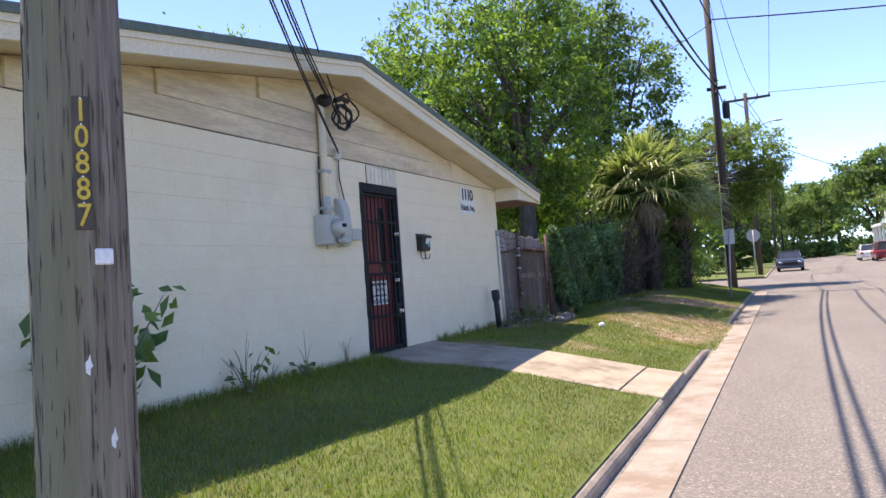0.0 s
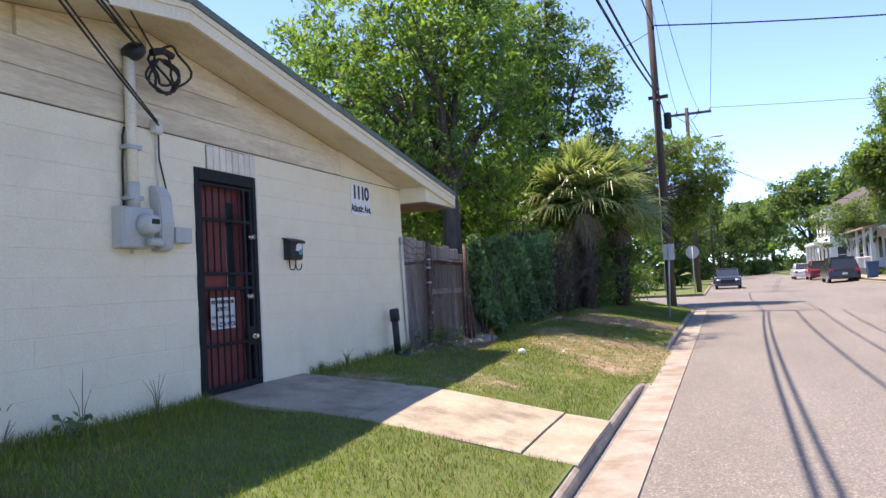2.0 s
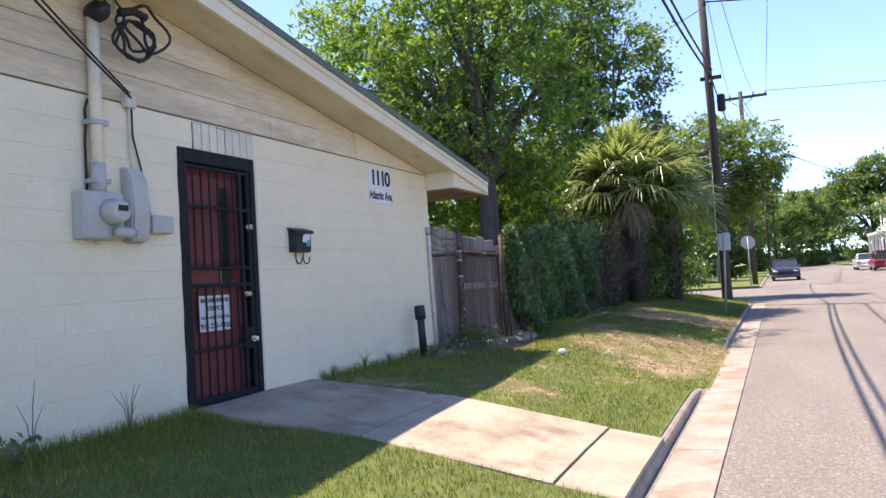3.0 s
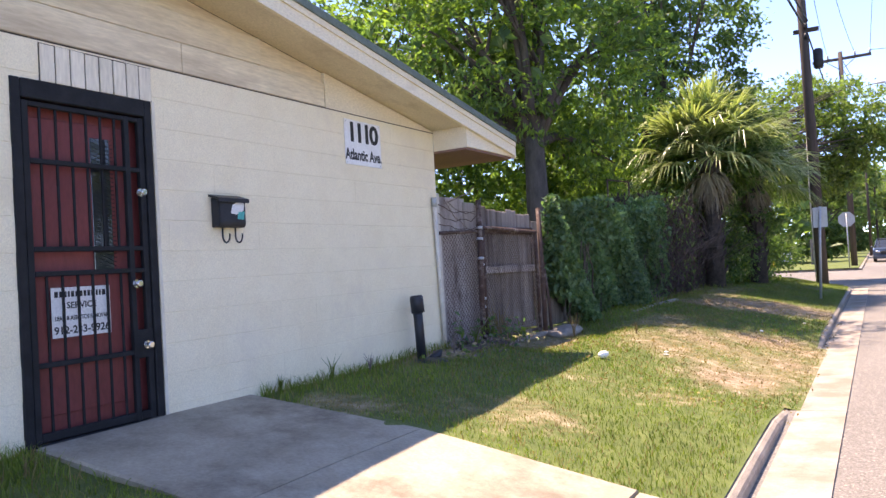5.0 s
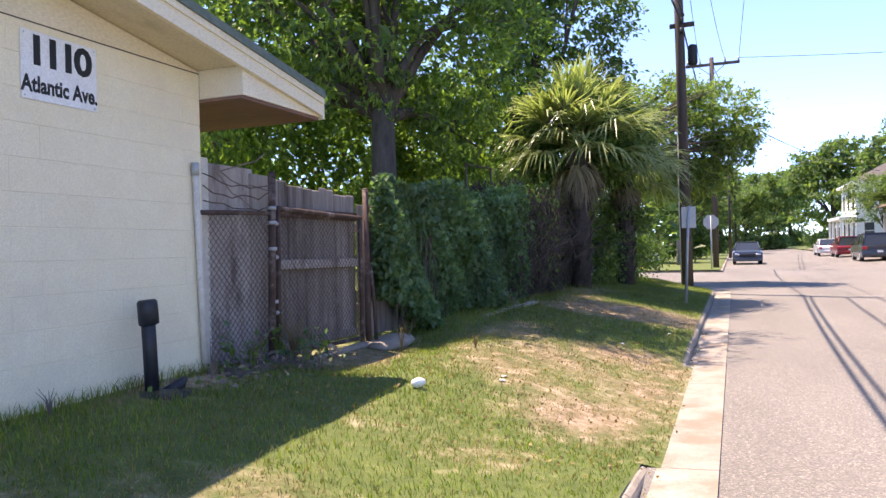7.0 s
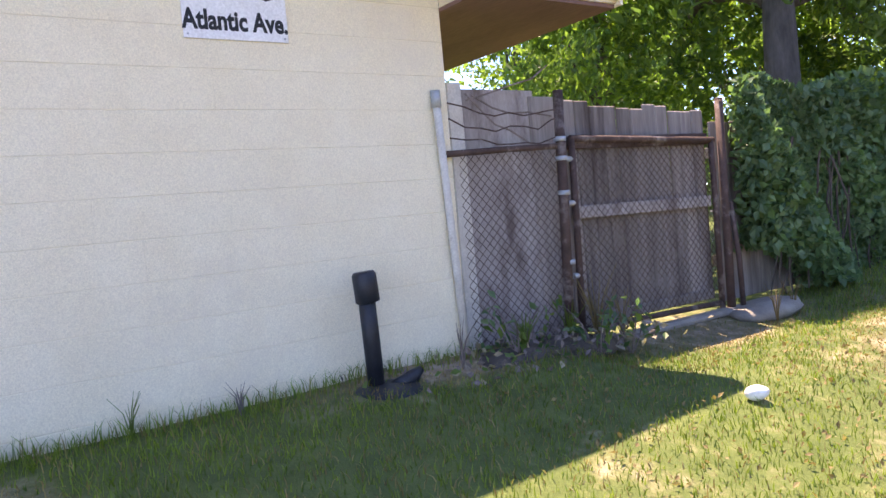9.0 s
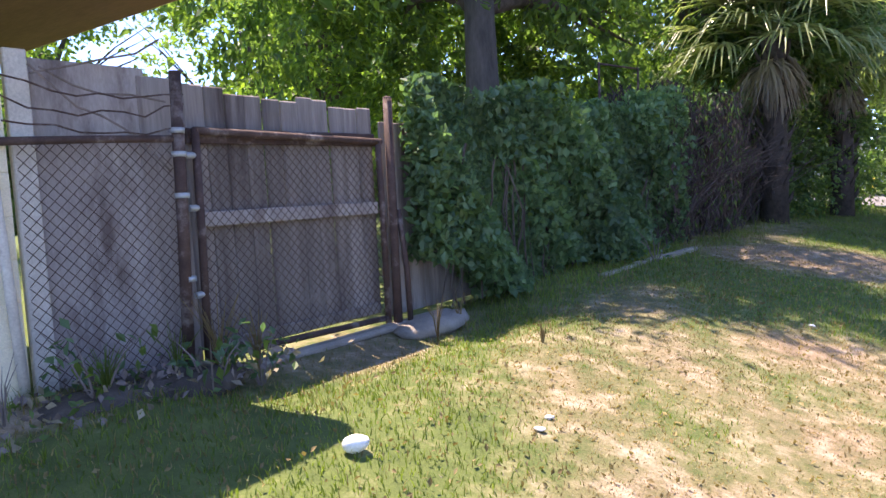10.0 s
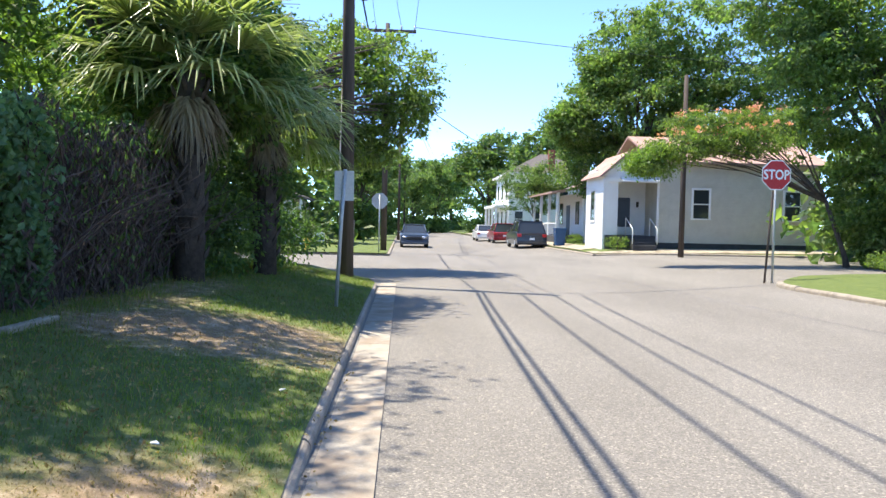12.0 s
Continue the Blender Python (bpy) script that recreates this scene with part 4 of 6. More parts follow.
def crown_points(blobs, per, clumps, spread):
    """Points in clumps on uneven blobs (centre and radii), thin inside, so that gaps stay open."""
    out, ways = [], []
    for cx, cy, cz, rx, ry, rz in blobs:
        k = max(6, int(clumps))
        d = unit(k)
        rad = R.uniform(0.55, 1.08, k)[:, None] ** 0.6
        lump = 1 + 0.18 * np.sin(d[:, :1] * 5 + cx) * np.cos(d[:, 1:2] * 4 + cy)
        c = d * rad * lump
        n = R.poisson(per, k)
        idx = np.repeat(np.arange(k), n)
        p = c[idx] * np.array([rx, ry, rz]) + R.normal(size=(len(idx), 3)) * spread * R.uniform(0.5, 1.3, k)[idx][:, None] * np.array([1, 1, 0.5])
        out.append(p + np.array([cx, cy, cz]))
        ways.append(d[idx])
    return np.concatenate(out), np.concatenate(ways)


def tree(name, at, trunk_r, fork, blobs, per, clumps, spread, size, materials, label, shares=None, bark=BARK, group="", lean=(0, 0), aspect=0.5, droop=0.3):
    t = thing(name, at, label, "tree", group)
    o = Vector(at)
    top = Vector((lean[0], lean[1], fork))
    bm = tube([(0, 0, -0.15), (lean[0] * 0.1, lean[1] * 0.1, 0.25), tuple(top * 0.55), tuple(top)], [trunk_r * 1.35, trunk_r, trunk_r * 0.85, trunk_r * 0.7], 12)
    rr = random.Random(int(at[0] * 10 + at[1]))
    for b in blobs:
        tip = Vector(b[:3])
        for j in range(3):
            end = tip + Vector((rr.uniform(-0.7, 0.7) * b[3], rr.uniform(-0.7, 0.7) * b[4], rr.uniform(-0.2, 0.7) * b[5]))
            midp = top.lerp(end, 0.5) + Vector((rr.uniform(-0.3, 0.3), rr.uniform(-0.3, 0.3), 0.25))
            tube([tuple(top * 0.92), tuple(top.lerp(midp, 0.5)), tuple(midp), tuple(end)], [trunk_r * 0.5, trunk_r * 0.36, trunk_r * 0.24, trunk_r * 0.06], 6, bm)
            for q in range(2):
                e2 = end + Vector((rr.uniform(-1, 1), rr.uniform(-1, 1), rr.uniform(-0.4, 0.8))) * b[3] * 0.4
                tube([tuple(midp), tuple(midp.lerp(e2, 0.5) + Vector((0, 0, 0.1))), tuple(e2)], [trunk_r * 0.16, trunk_r * 0.1, trunk_r * 0.03], 5, bm)
    part("trunk", bm, bark, t)
    p, w = crown_points(blobs, per * 1.75, clumps, spread)
    leaves("crown", p, size * 1.05, materials, t, shares, aspect, droop, w)
    # sparser, larger, darker leaves added in the heart of the crown to block sky gaps
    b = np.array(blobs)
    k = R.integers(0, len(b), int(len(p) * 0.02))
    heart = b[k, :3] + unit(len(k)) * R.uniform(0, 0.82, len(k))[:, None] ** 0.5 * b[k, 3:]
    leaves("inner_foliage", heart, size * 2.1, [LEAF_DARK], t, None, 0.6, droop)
    return t


tree("pecan_tree", (-6.2, 18.2, 0.45), 0.26, 3.4,
     [(-2.2, -1.2, 4.6, 2.3, 2.4, 2.2), (-0.3, -0.4, 5.6, 1.8, 1.9, 2.1), (-1.4, 0.8, 7.6, 3.0, 2.7, 2.5), (0.3, 2.0, 5.0, 1.8, 2.1, 2.1), (-3.4, 1.4, 5.6, 2.4, 2.4, 2.3), (-2.6, 2.5, 3.2, 1.9, 1.9, 1.4), (-0.6, 4.0, 3.2, 1.3, 1.6, 1.3), (-0.4, 2.2, 8.6, 2.2, 2.2, 2.0)],
     34, 112, 0.23, 0.148, [LEAF, LEAF_DARK, LEAF_LIME], "large broad pecan tree in full leaf behind the fence", (0.60, 0.18, 0.22), aspect=0.42)
tree("shade_tree", (-5.9, 26.5, 0.4), 0.24, 3.2,
     [(0.2, 0, 5.2, 2.5, 2.5, 2.3), (0.6, 0.3, 7.6, 2.1, 2.2, 2.2), (-1.8, 0.5, 6.2, 2.3, 2.3, 2.6), (1.6, -1.0, 3.7, 1.5, 1.7, 1.4), (-0.6, 0.2, 9.0, 1.9, 1.9, 1.7)],
     40, 105, 0.25, 0.15, [LEAF_DARK, LEAF], "dense dark green shade tree behind the palm", (0.75, 0.25))
tree("street_tree", (-5.6, 30.2, 0.3), 0.20, 3.4,
     [(2.8, 5.4, 5.2, 1.8, 2.0, 1.5), (4.2, 5.2, 5.7, 1.5, 1.8, 1.2), (3.0, 6.0, 6.3, 1.4, 1.6, 1.1), (4.7, 5.4, 4.6, 0.9, 1.2, 0.7), (1.4, 5.6, 4.4, 1.7, 1.8, 1.4), (0.6, 4.4, 5.6, 1.8, 2.0, 1.6), (0.8, 2.2, 5.0, 1.6, 1.8, 1.4), (2.4, 5.0, 3.5, 1.3, 1.6, 0.9), (3.7, 5.8, 3.6, 1.0, 1.3, 0.7)],
     26, 80, 0.22, 0.14, [LEAF_FAR, LEAF_LIME], "tall street tree leaning over the side street", (0.8, 0.2))
for x, y, s in ((-11.5, 21, 1.1), (-13, 28, 1.3), (-9.5, 33, 0.9), (-16, 17, 1.2), (-18, 24, 1.4)):
    tree("garden_tree", (x, y, 0.45), 0.16, 2.2, [(0, 0, 3.4 * s, 2.4 * s, 2.4 * s, 2.0 * s), (0.9, -0.8, 5.4 * s, 1.8 * s, 1.8 * s, 1.6 * s), (-1.2, 0.6, 4.6 * s, 1.8, 1.8, 1.6)],
         26, 70, 0.3, 0.15, [LEAF, LEAF_LIME], "leafy garden tree behind the fence", (0.6, 0.4), group="trees behind the fence")

# vines over the plank fence
hedge = thing("vine_hedge", (-4.62, 14.8, 0.42), "thick dark green vines covering the plank fence", "vines")
n = 26000
yy = R.uniform(0.0, 5.3, n)
zt = 1.72 + 0.14 * np.sin(yy * 1.7) + 0.10 * np.sin(yy * 4.1 + 1) + 0.12 * smooth(1.0, 3.0, yy)
low = 0.38 * (1 - smooth(0.1, 0.8, yy)) + 0.02 + 0.12 * (np.sin(yy * 3.1) > 0.5)
zz = low + (zt - low) * R.uniform(0, 1, n)
depth = 0.16 + 0.14 * np.sin(yy * 2.3 + zz * 2.0) + 0.08 * np.sin(yy * 6 + zz * 5) + 0.12 * smooth(0.6, 3.0, yy)
xx = R.uniform(-0.45, 1.0, n) * depth
keep = (xx > -0.12) | (zz > 1.4)
leaves("foliage", np.stack([xx, yy, zz], -1)[keep], 0.092, [IVY, LEAF_DARK], hedge, (0.85, 0.15), 0.7, 0.8)
for k in range(40):
    y0 = random.uniform(0, 5.2)
    p = Vector((0.05, y0, 0.0))
    pts = [tuple(p)]
    for j in range(6):
        p = p + Vector((random.uniform(-0.03, 0.04), random.uniform(-0.12, 0.12), random.uniform(0.1, 0.3)))
        pts.append(tuple(p))
    part("stem", tube(pts, random.uniform(0.005, 0.012), 5), BARK, hedge)

# dead brush between the vines and the palm
brush = thing("dead_brush", (-4.72, 19.8, 0.42), "tangle of dead brown stems and hanging vines", "brush")
bm = bmesh.new()
for k in range(300):
    p = Vector((random.uniform(-0.5, 0.42), random.uniform(-0.2, 5.2), random.uniform(0, 0.3)))
    pts = [tuple(p)]
    d = Vector((random.uniform(-0.2, 0.2), random.uniform(-0.2, 0.2), 1.4))
    for j in range(5):
        d = d + Vector((random.uniform(-0.8, 0.8), random.uniform(-0.95, 0.95), random.uniform(-0.5, 0.25)))
        p = p + d.normalized() * random.uniform(0.2, 0.5)
        pts.append(tuple(p))
    tube(pts, random.uniform(0.003, 0.010), 4, bm, False)
tagged(part("tangle", bm, BRUSHWOOD, brush), kind="stuff")
n = 15000
y = R.uniform(-0.3, 5.4, n)
p = np.stack([R.uniform(-0.7, 0.4, n) - 0.15 * np.sin(y * 2.1), y, R.uniform(0.02, 1, n) ** 0.9 * (2.05 + 0.2 * np.sin(y * 2.7))], -1)
leaves("dead_foliage", p, 0.12, [BRUSHWOOD, LEAF_DARK], brush, (0.72, 0.28), 0.3, 1.6, None, "withered brown hanging leaves")

# rusty frame of an old pen standing behind the vines
pen = thing("pen_frame", (-5.1, 20.5, 0.42), "old grey chain link frame rising behind the vines", "frame")
for q in ((0, 0), (-0.15, -0.95)):
    part("post", tube([(q[0], q[1], 0), (q[0], q[1], 2.5)], 0.018, 8), RUST, pen)
for z in (1.7, 2.48):
    part("rail", tube([(0, 0, z), (-0.15, -0.95, z)], 0.014, 8), RUST, pen)

# pale concrete edging at the foot of the vines
edging = thing("edging", (-4.12, 17.05, 0.40), "weathered pale concrete edging along the vines", "edging")
for k in range(3):
    part("edging_block", box((-0.05, k * 0.88, -0.10), (0.05, k * 0.88 + 0.868, 0.075 + random.uniform(-0.015, 0.012)), 0.012, m=pose(0, 0, 0, 0, 0, random.uniform(-1.2, 1.2))), CONCRETE, edging)


def palm(at, trunk_h, count, reach, label, trunk_r=0.19):
    """A cabbage palm: trunk with old leaf bases, fan fronds on arching stalks, a skirt of dead ones."""
    t = thing("cabbage_palm", at, label, "palm")
    part("trunk", tube([(0, 0, -0.1), (0.02, 0, trunk_h * 0.5), (0, 0, trunk_h)], [trunk_r * 1.25, trunk_r, trunk_r * 1.1], 14), BOOT, t)
    rr = random.Random(3)
    for k in range(54):
        a, z = k * 2.4, 0.35 + (trunk_h - 0.4) * k / 54
        d = Vector((math.cos(a), math.sin(a), 0))
        b = Vector((0, 0, z)) + d * trunk_r * 0.85
        part("leaf_base", tube([tuple(b), tuple(b + d * 0.10 + Vector((0, 0, 0.14))), tuple(b + d * 0.14 + Vector((0, 0, 0.26)))], [0.05, 0.04, 0.012], 5), BOOT, t)
    for k in range(count):
        dead = k >= count * 0.72
        a = k * 2.39996 + rr.uniform(-0.2, 0.2)
        f = k / (count * 0.72) if not dead else 1.0
        el = (1.45 - 1.75 * f + rr.uniform(-0.12, 0.12)) if not dead else rr.uniform(-1.45, -1.05)
        d = Vector((math.cos(a) * math.cos(el), math.sin(a) * math.cos(el), math.sin(el)))
        r = reach * rr.uniform(0.85, 1.1) * (0.5 if dead else 1)
        base = Vector((0, 0, trunk_h - (0.05 if dead else 0)))
        hub = base + d * r * (0.42 if not dead else 0.26) - Vector((0, 0, 0.05))
        stalk = tube([tuple(base), tuple(base.lerp(hub, 0.5) + Vector((0, 0, 0.06))), tuple(hub)], [0.022, 0.016, 0.01], 5)
        side = Vector((-math.sin(a), math.cos(a), 0))
        fan = bmesh.new()
        nb = 28
        for j in range(nb):
            th = (j / (nb - 1) - 0.5) * 2.7 + rr.uniform(-0.05, 0.05)
            way = (d * math.cos(th) + side * math.sin(th) + Vector((0, 0, 0.25 * math.cos(th) + rr.uniform(-0.08, 0.08)))).normalized()
            ln = r * (0.60 - 0.12 * abs(th) / 1.25) * rr.uniform(0.9, 1.08)
            w = 0.031
            pts = []
            for s in (0.0, 0.35, 0.7, 1.0):
                q = hub + way * ln * s - Vector((0, 0, (0.6 if not dead else 0.5) * ln * s ** 3.0 * (0.35 + 0.65 * f) * rr.uniform(0.7, 1.3)))
                pts.append(q)
            cross = way.cross(Vector((0, 0, 1)))
            cross = cross.normalized() if cross.length > 0.05 else side
            lift = Vector((0, 0, 0.010))
            rows = [(fan.verts.new(q - cross * w * ww), fan.verts.new(q + lift), fan.verts.new(q + cross * w * ww)) for q, ww in zip(pts, (0.6, 1.0, 0.6, 0.08))]
            for A, B in zip(rows, rows[1:]):
                fan.faces.new((A[0], A[1], B[1], B[0]))
                fan.faces.new((A[1], A[2], B[2], B[1]))
        leaf = part("frond", fan, DEADFROND if dead else FROND, t, "brown hanging dead frond" if dead else "")
        part("stalk", stalk, DEADFROND if dead else FROND, leaf)
    return t


palm((-4.15, 24.2, 0.38), 3.3, 50, 2.45, "cabbage palm with grey dead fronds hanging below the crown")
palm((-3.55, 27.2, 0.32), 3.0, 42, 2.0, "second cabbage palm crown drooping behind the first")

bush = thing("bush", (-4.0, 28.2, 0.33), "leafy green bush beside the palm", "bush")
p, w = crown_points([(0, 0, 0.9, 1.1, 1.5, 0.95), (0.4, 1.2, 0.7, 0.8, 0.9, 0.7), (-0.6, -1.0, 1.2, 1.0, 1.2, 1.1), (-0.3, -2.4, 0.9, 0.7, 1.2, 0.9), (0.2, -0.6, 1.6, 0.8, 1.1, 0.7)], 34, 70, 0.2)
leaves("foliage", p, 0.11, [LEAF, LEAF_DARK], bush, (0.25, 0.75), 0.5, 0.4, w)
part("stem", tube([(0, 0, -0.1), (0.1, 0.1, 0.5), (0.2, 0.4, 1.2)], [0.04, 0.03, 0.01], 6), BARK, bush)

thicket = thing("thicket", (-5.6, 26.0, 0.4), "dense dark thicket of shrubs behind the palms", "shrubs")
p, w = crown_points([(0.0, -3.2, 1.2, 0.9, 1.6, 1.4), (-0.3, -0.6, 1.4, 1.0, 1.7, 1.6), (0.2, 1.8, 1.3, 1.1, 1.6, 1.5), (-0.4, 3.6, 1.2, 1.2, 1.3, 1.4)], 40, 90, 0.22)
leaves("foliage", p, 0.13, [LEAF_DARK, IVY], thicket, (0.7, 0.3), 0.5, 0.4, w)
for y in (-3.0, -0.5, 2.0, 3.6):
    part("stem", tube([(0, y, -0.1), (0.1, y + 0.2, 0.8), (-0.1, y + 0.1, 1.8)], [0.05, 0.035, 0.01], 6), BARK, thicket)

sapling = thing("sapling", (-4.4, 3.68, 0.47), "broad-leaved weed sapling against the wall", "sapling")
bm = bmesh.new()
pp = []
for k in range(5):
    a = k * 1.3
    top = Vector((0.2 * math.cos(a), 0.5 * math.sin(a), 1.05 - 0.13 * k))
    tube([(0, 0, -0.05), tuple(top * 0.5 + Vector((0, 0, 0.1))), tuple(top)], [0.012, 0.009, 0.003], 5, bm)
    for j in range(26):
        pp.append(top * random.uniform(0.35, 1.05) + Vector((random.uniform(-0.12, 0.12), random.uniform(-0.16, 0.16), random.uniform(-0.08, 0.1))))
part("stem", bm, TWIG, sapling)
leaves("foliage", np.array(pp), 0.15, [IVY, LEAF], sapling, (0.6, 0.4), 0.55, 0.4)


def weed(at, label, h=0.35, n=7, material=GRASS, curl=0.5):
    t = thing("weed", at, label, "weed", "weeds")
    for k in range(n):
        a = random.uniform(0, 6.28)
        d = Vector((math.cos(a), math.sin(a), 0)) * curl * random.uniform(0.2, 1)
        hh = h * random.uniform(0.6, 1.1)
        part("stem", tube([(0, 0, -0.02), tuple(d * hh * 0.3 + Vector((0, 0, hh * 0.6))), tuple(d * hh + Vector((0, 0, hh)))], [0.0035, 0.0028, 0.001], 4), material, t)


for x, y, h, n, m in ((-4.62, 5.3, 0.55, 4, TWIG), (-4.5, 5.5, 0.3, 6, TWIG), (-4.62, 6.2, 0.45, 3, TWIG), (-4.6, 6.9, 0.3, 6, STRAW), (-3.38, 14.56, 0.16, 12, STRAW), (-4.5, 12.9, 0.55, 22, STRAW), (-4.45, 12.6, 0.35, 18, GRASS), (-4.42, 12.2, 0.3, 18, GRASS), (-4.2, 14.5, 0.3, 10, STRAW),
                      (-4.3, 14.9, 0.28, 10, STRAW), (-4.45, 11.75, 0.28, 8, TWIG), (-4.6, 10.0, 0.2, 9, GRASS), (-4.58, 10.5, 0.16, 9, TWIG), (-4.6, 9.4, 0.15, 12, GRASS), (-4.55, 13.2, 0.4, 18, STRAW)):
    weed((x, y, float(lawn_z(x, y))), "dry spindly weed by the wall" if m is not GRASS else "tuft of tall green weeds", h, n, m)
for x, y, h, n in ((-4.45, 5.15, 0.42, 34), (-4.5, 6.0, 0.22, 22), (-4.42, 12.15, 0.45, 40), (-4.3, 12.7, 0.36, 46), (-4.35, 13.05, 0.30, 40), (-4.05, 18.3, 0.4, 20)):
    shoot = thing("leafy_weed", (x, y, float(lawn_z(x, y))), "low broad-leaved weed growing at the foot of the wall", "weed", "weeds")
    bm = bmesh.new()
    pp = []
    for k in range(5):
        a = k * 1.9 + x
        top = Vector((0.5 * h * math.cos(a), 0.6 * h * math.sin(a), h * random.uniform(0.6, 1)))
        tube([(0, 0, -0.03), tuple(top * 0.5 + Vector((0, 0, 0.05))), tuple(top)], [0.006, 0.005, 0.002], 5, bm)
        pp += [top * random.uniform(0.4, 1.05) + Vector([random.uniform(-0.07, 0.07) for _ in range(3)]) for _ in range(n // 5)]
    part("stem", bm, TWIG, shoot)
    leaves("foliage", np.array(pp), 0.085, [IVY, LEAF], shoot, (0.6, 0.4), 0.5, 0.3)
burnt = thing("charred_debris", (-4.52, 12.35, 0.42), "dark heap of leaf litter and soot by the fence", "debris")
bm = ball((0, 0, 0.0), (0.3, 0.75, 0.10), 8)
for v in bm.verts:
    v.co += Vector(noise.noise_vector(v.co * 5)) * 0.06
part("heap", bm, BARK, burnt)
p = np.stack([R.normal(0, 0.2, 500), R.normal(0, 0.5, 500), R.uniform(0.02, 0.14, 500)], -1)
leaves("litter", p, 0.06, [TWIG, DEADFROND, LEAF_DARK], burnt, (0.5, 0.3, 0.2), 0.6)


# ---- poles and overhead wires ----
near = thing("utility_pole", (NEAR[0], NEAR[1], 0.16), "close weathered wooden utility pole with yellow numerals", "utility pole")
near.matrix_world = pose(NEAR[0], NEAR[1], 0.16, -0.54, 0.43, 0)
bm = bmesh.new()
seg, rows = 28, 60
rings = []
for i in range(rows):
    z = -0.2 + 10.5 * i / (rows - 1)
    rings.append([bm.verts.new(((0.158 - 0.004 * z) * (1 + 0.02 * noise.noise((math.cos(6.28 * k / seg) * 3, math.sin(6.28 * k / seg) * 3, z * 0.5))) * math.cos(6.28318 * k / seg),
                                (0.158 - 0.004 * z) * (1 + 0.02 * noise.noise((math.cos(6.28 * k / seg) * 3, math.sin(6.28 * k / seg) * 3, z * 0.5))) * math.sin(6.28318 * k / seg), z)) for k in range(seg)])
for a, b in zip(rings, rings[1:]):
    for k in range(seg):
        f = bm.faces.new((a[k], a[(k + 1) % seg], b[(k + 1) % seg], b[k]))
        f.smooth = True
part("pole", bm, POLE, near)
cracks = bmesh.new()
rr = random.Random(9)
for k in range(260):
    a, z0, ln = rr.uniform(-2.2, 0.6), rr.uniform(0.2, 3.2), rr.uniform(0.03, 0.16)
    r = 0.1585 - 0.004 * z0
    tube([(r * math.cos(a), r * math.sin(a), z0), (r * math.cos(a + 0.01), r * math.sin(a + 0.01), z0 + ln / 2), (r * math.cos(a), r * math.sin(a), z0 + ln)], [0.0006, rr.uniform(0.0015, 0.0032), 0.0006], 5, cracks)
part("checks", cracks, BARK, near, "dark checks and splits in the wood")


def on_pole(a, z, out=0.002):
    """A frame on the near pole's face: x to the right, y up, z out."""
    r = 0.158 - 0.004 * z + out
    o = Vector((math.cos(a), math.sin(a), 0))
    s = Vector((-math.sin(a), math.cos(a), 0))
    return Matrix(((s.x, 0, o.x, o.x * r), (s.y, 0, o.y, o.y * r), (0, 1, 0, z), (0, 0, 0, 1)))


A_NUM = radians(-32.5)
part("number_strip", box((-0.026, -0.215, -0.012), (0.026, 0.215, 0.003), 0.003, m=on_pole(A_NUM, 1.66)), BARK, near, "dark strip behind the numerals")
for k, c in enumerate("10887"):
    words("numeral", c, 0.102, on_pole(A_NUM, 1.66 + 0.165 - 0.084 * k, 0.0075), YELLOW, near, "yellow numeral", 0.85, "CENTER", 0.008)
    part("nail", ball(on_pole(A_NUM, 1.66 + 0.207 - 0.084 * k, 0.006).translation, (0.004, 0.004, 0.004), 4), WHITE, near)
part("tag", box((-0.03, -0.026, -0.006), (0.03, 0.026, 0.004), 0.004, m=on_pole(A_NUM + 0.36, 1.36)), WHITE, near, "small white tag")
for a, z in ((A_NUM - 0.02, 1.02), (A_NUM + 0.42, 0.78)):
    bm = prism([(-0.010, -0.022), (0.002, -0.034), (0.004, -0.012), (0.011, -0.004), (0.006, 0.012), (0.003, 0.034), (-0.003, 0.016), (-0.011, 0.008)], 2, -0.002, 0.0025)
    bmesh.ops.transform(bm, matrix=on_pole(a, z, 0.0), verts=bm.verts[:])
    part("paper_remnant", bm, PAPER, near)


def pole(at, h, r, label, lean=(0, 0)):
    t = thing("utility_pole", (*at, -0.05), label, "utility pole")
    part("pole", tube([(0, 0, 0), (lean[0] * 0.5, lean[1] * 0.5, h / 2), (lean[0], lean[1], h)], [r, r * 0.85, r * 0.7], 14), FARPOLE, t)
    return t


p1 = pole(POLE1, 12.8, 0.165, "tall dark wooden utility pole at the street corner", (-0.12, 0))
part("cross_bracket", box((-0.35, -0.06, 7.85), (0.35, 0.06, 7.97), 0.01), FARPOLE, p1)
part("transformer", tube([(0.28, 0, 6.7), (0.28, 0, 6.75), (0.28, 0, 7.25), (0.28, 0, 7.3)], [0.1, 0.14, 0.14, 0.08], 12), CABLE, p1, "dark splice canister")
part("ground_wire", tube([(-0.17, -0.03, 0), (-0.20, -0.03, 3), (-0.15, 0, 6)], 0.02, 6), WHITEPIPE, p1)
for z in (7.6, 7.9, 10.4):
    part("insulator", tube([(0, -0.2, z), (0, -0.2, z + 0.18)], 0.05, 8), CABLE, p1)
p2 = pole(POLE2, 11.7, 0.16, "utility pole with a crossarm and a street light")
part("crossarm", box((-1.35, -0.06, 11.25), (1.45, 0.06, 11.4), 0.012), FARPOLE, p2)
for x in (-1.25, -0.6, 0.7, 1.38):
    part("insulator", tube([(x, 0, 11.4), (x, 0, 11.62)], 0.05, 8), STEEL, p2)
for s in (-1, 1):
    part("brace", tube([(0, 0, 10.7), (s * 0.7, 0, 11.26)], 0.025, 6), STEEL, p2)
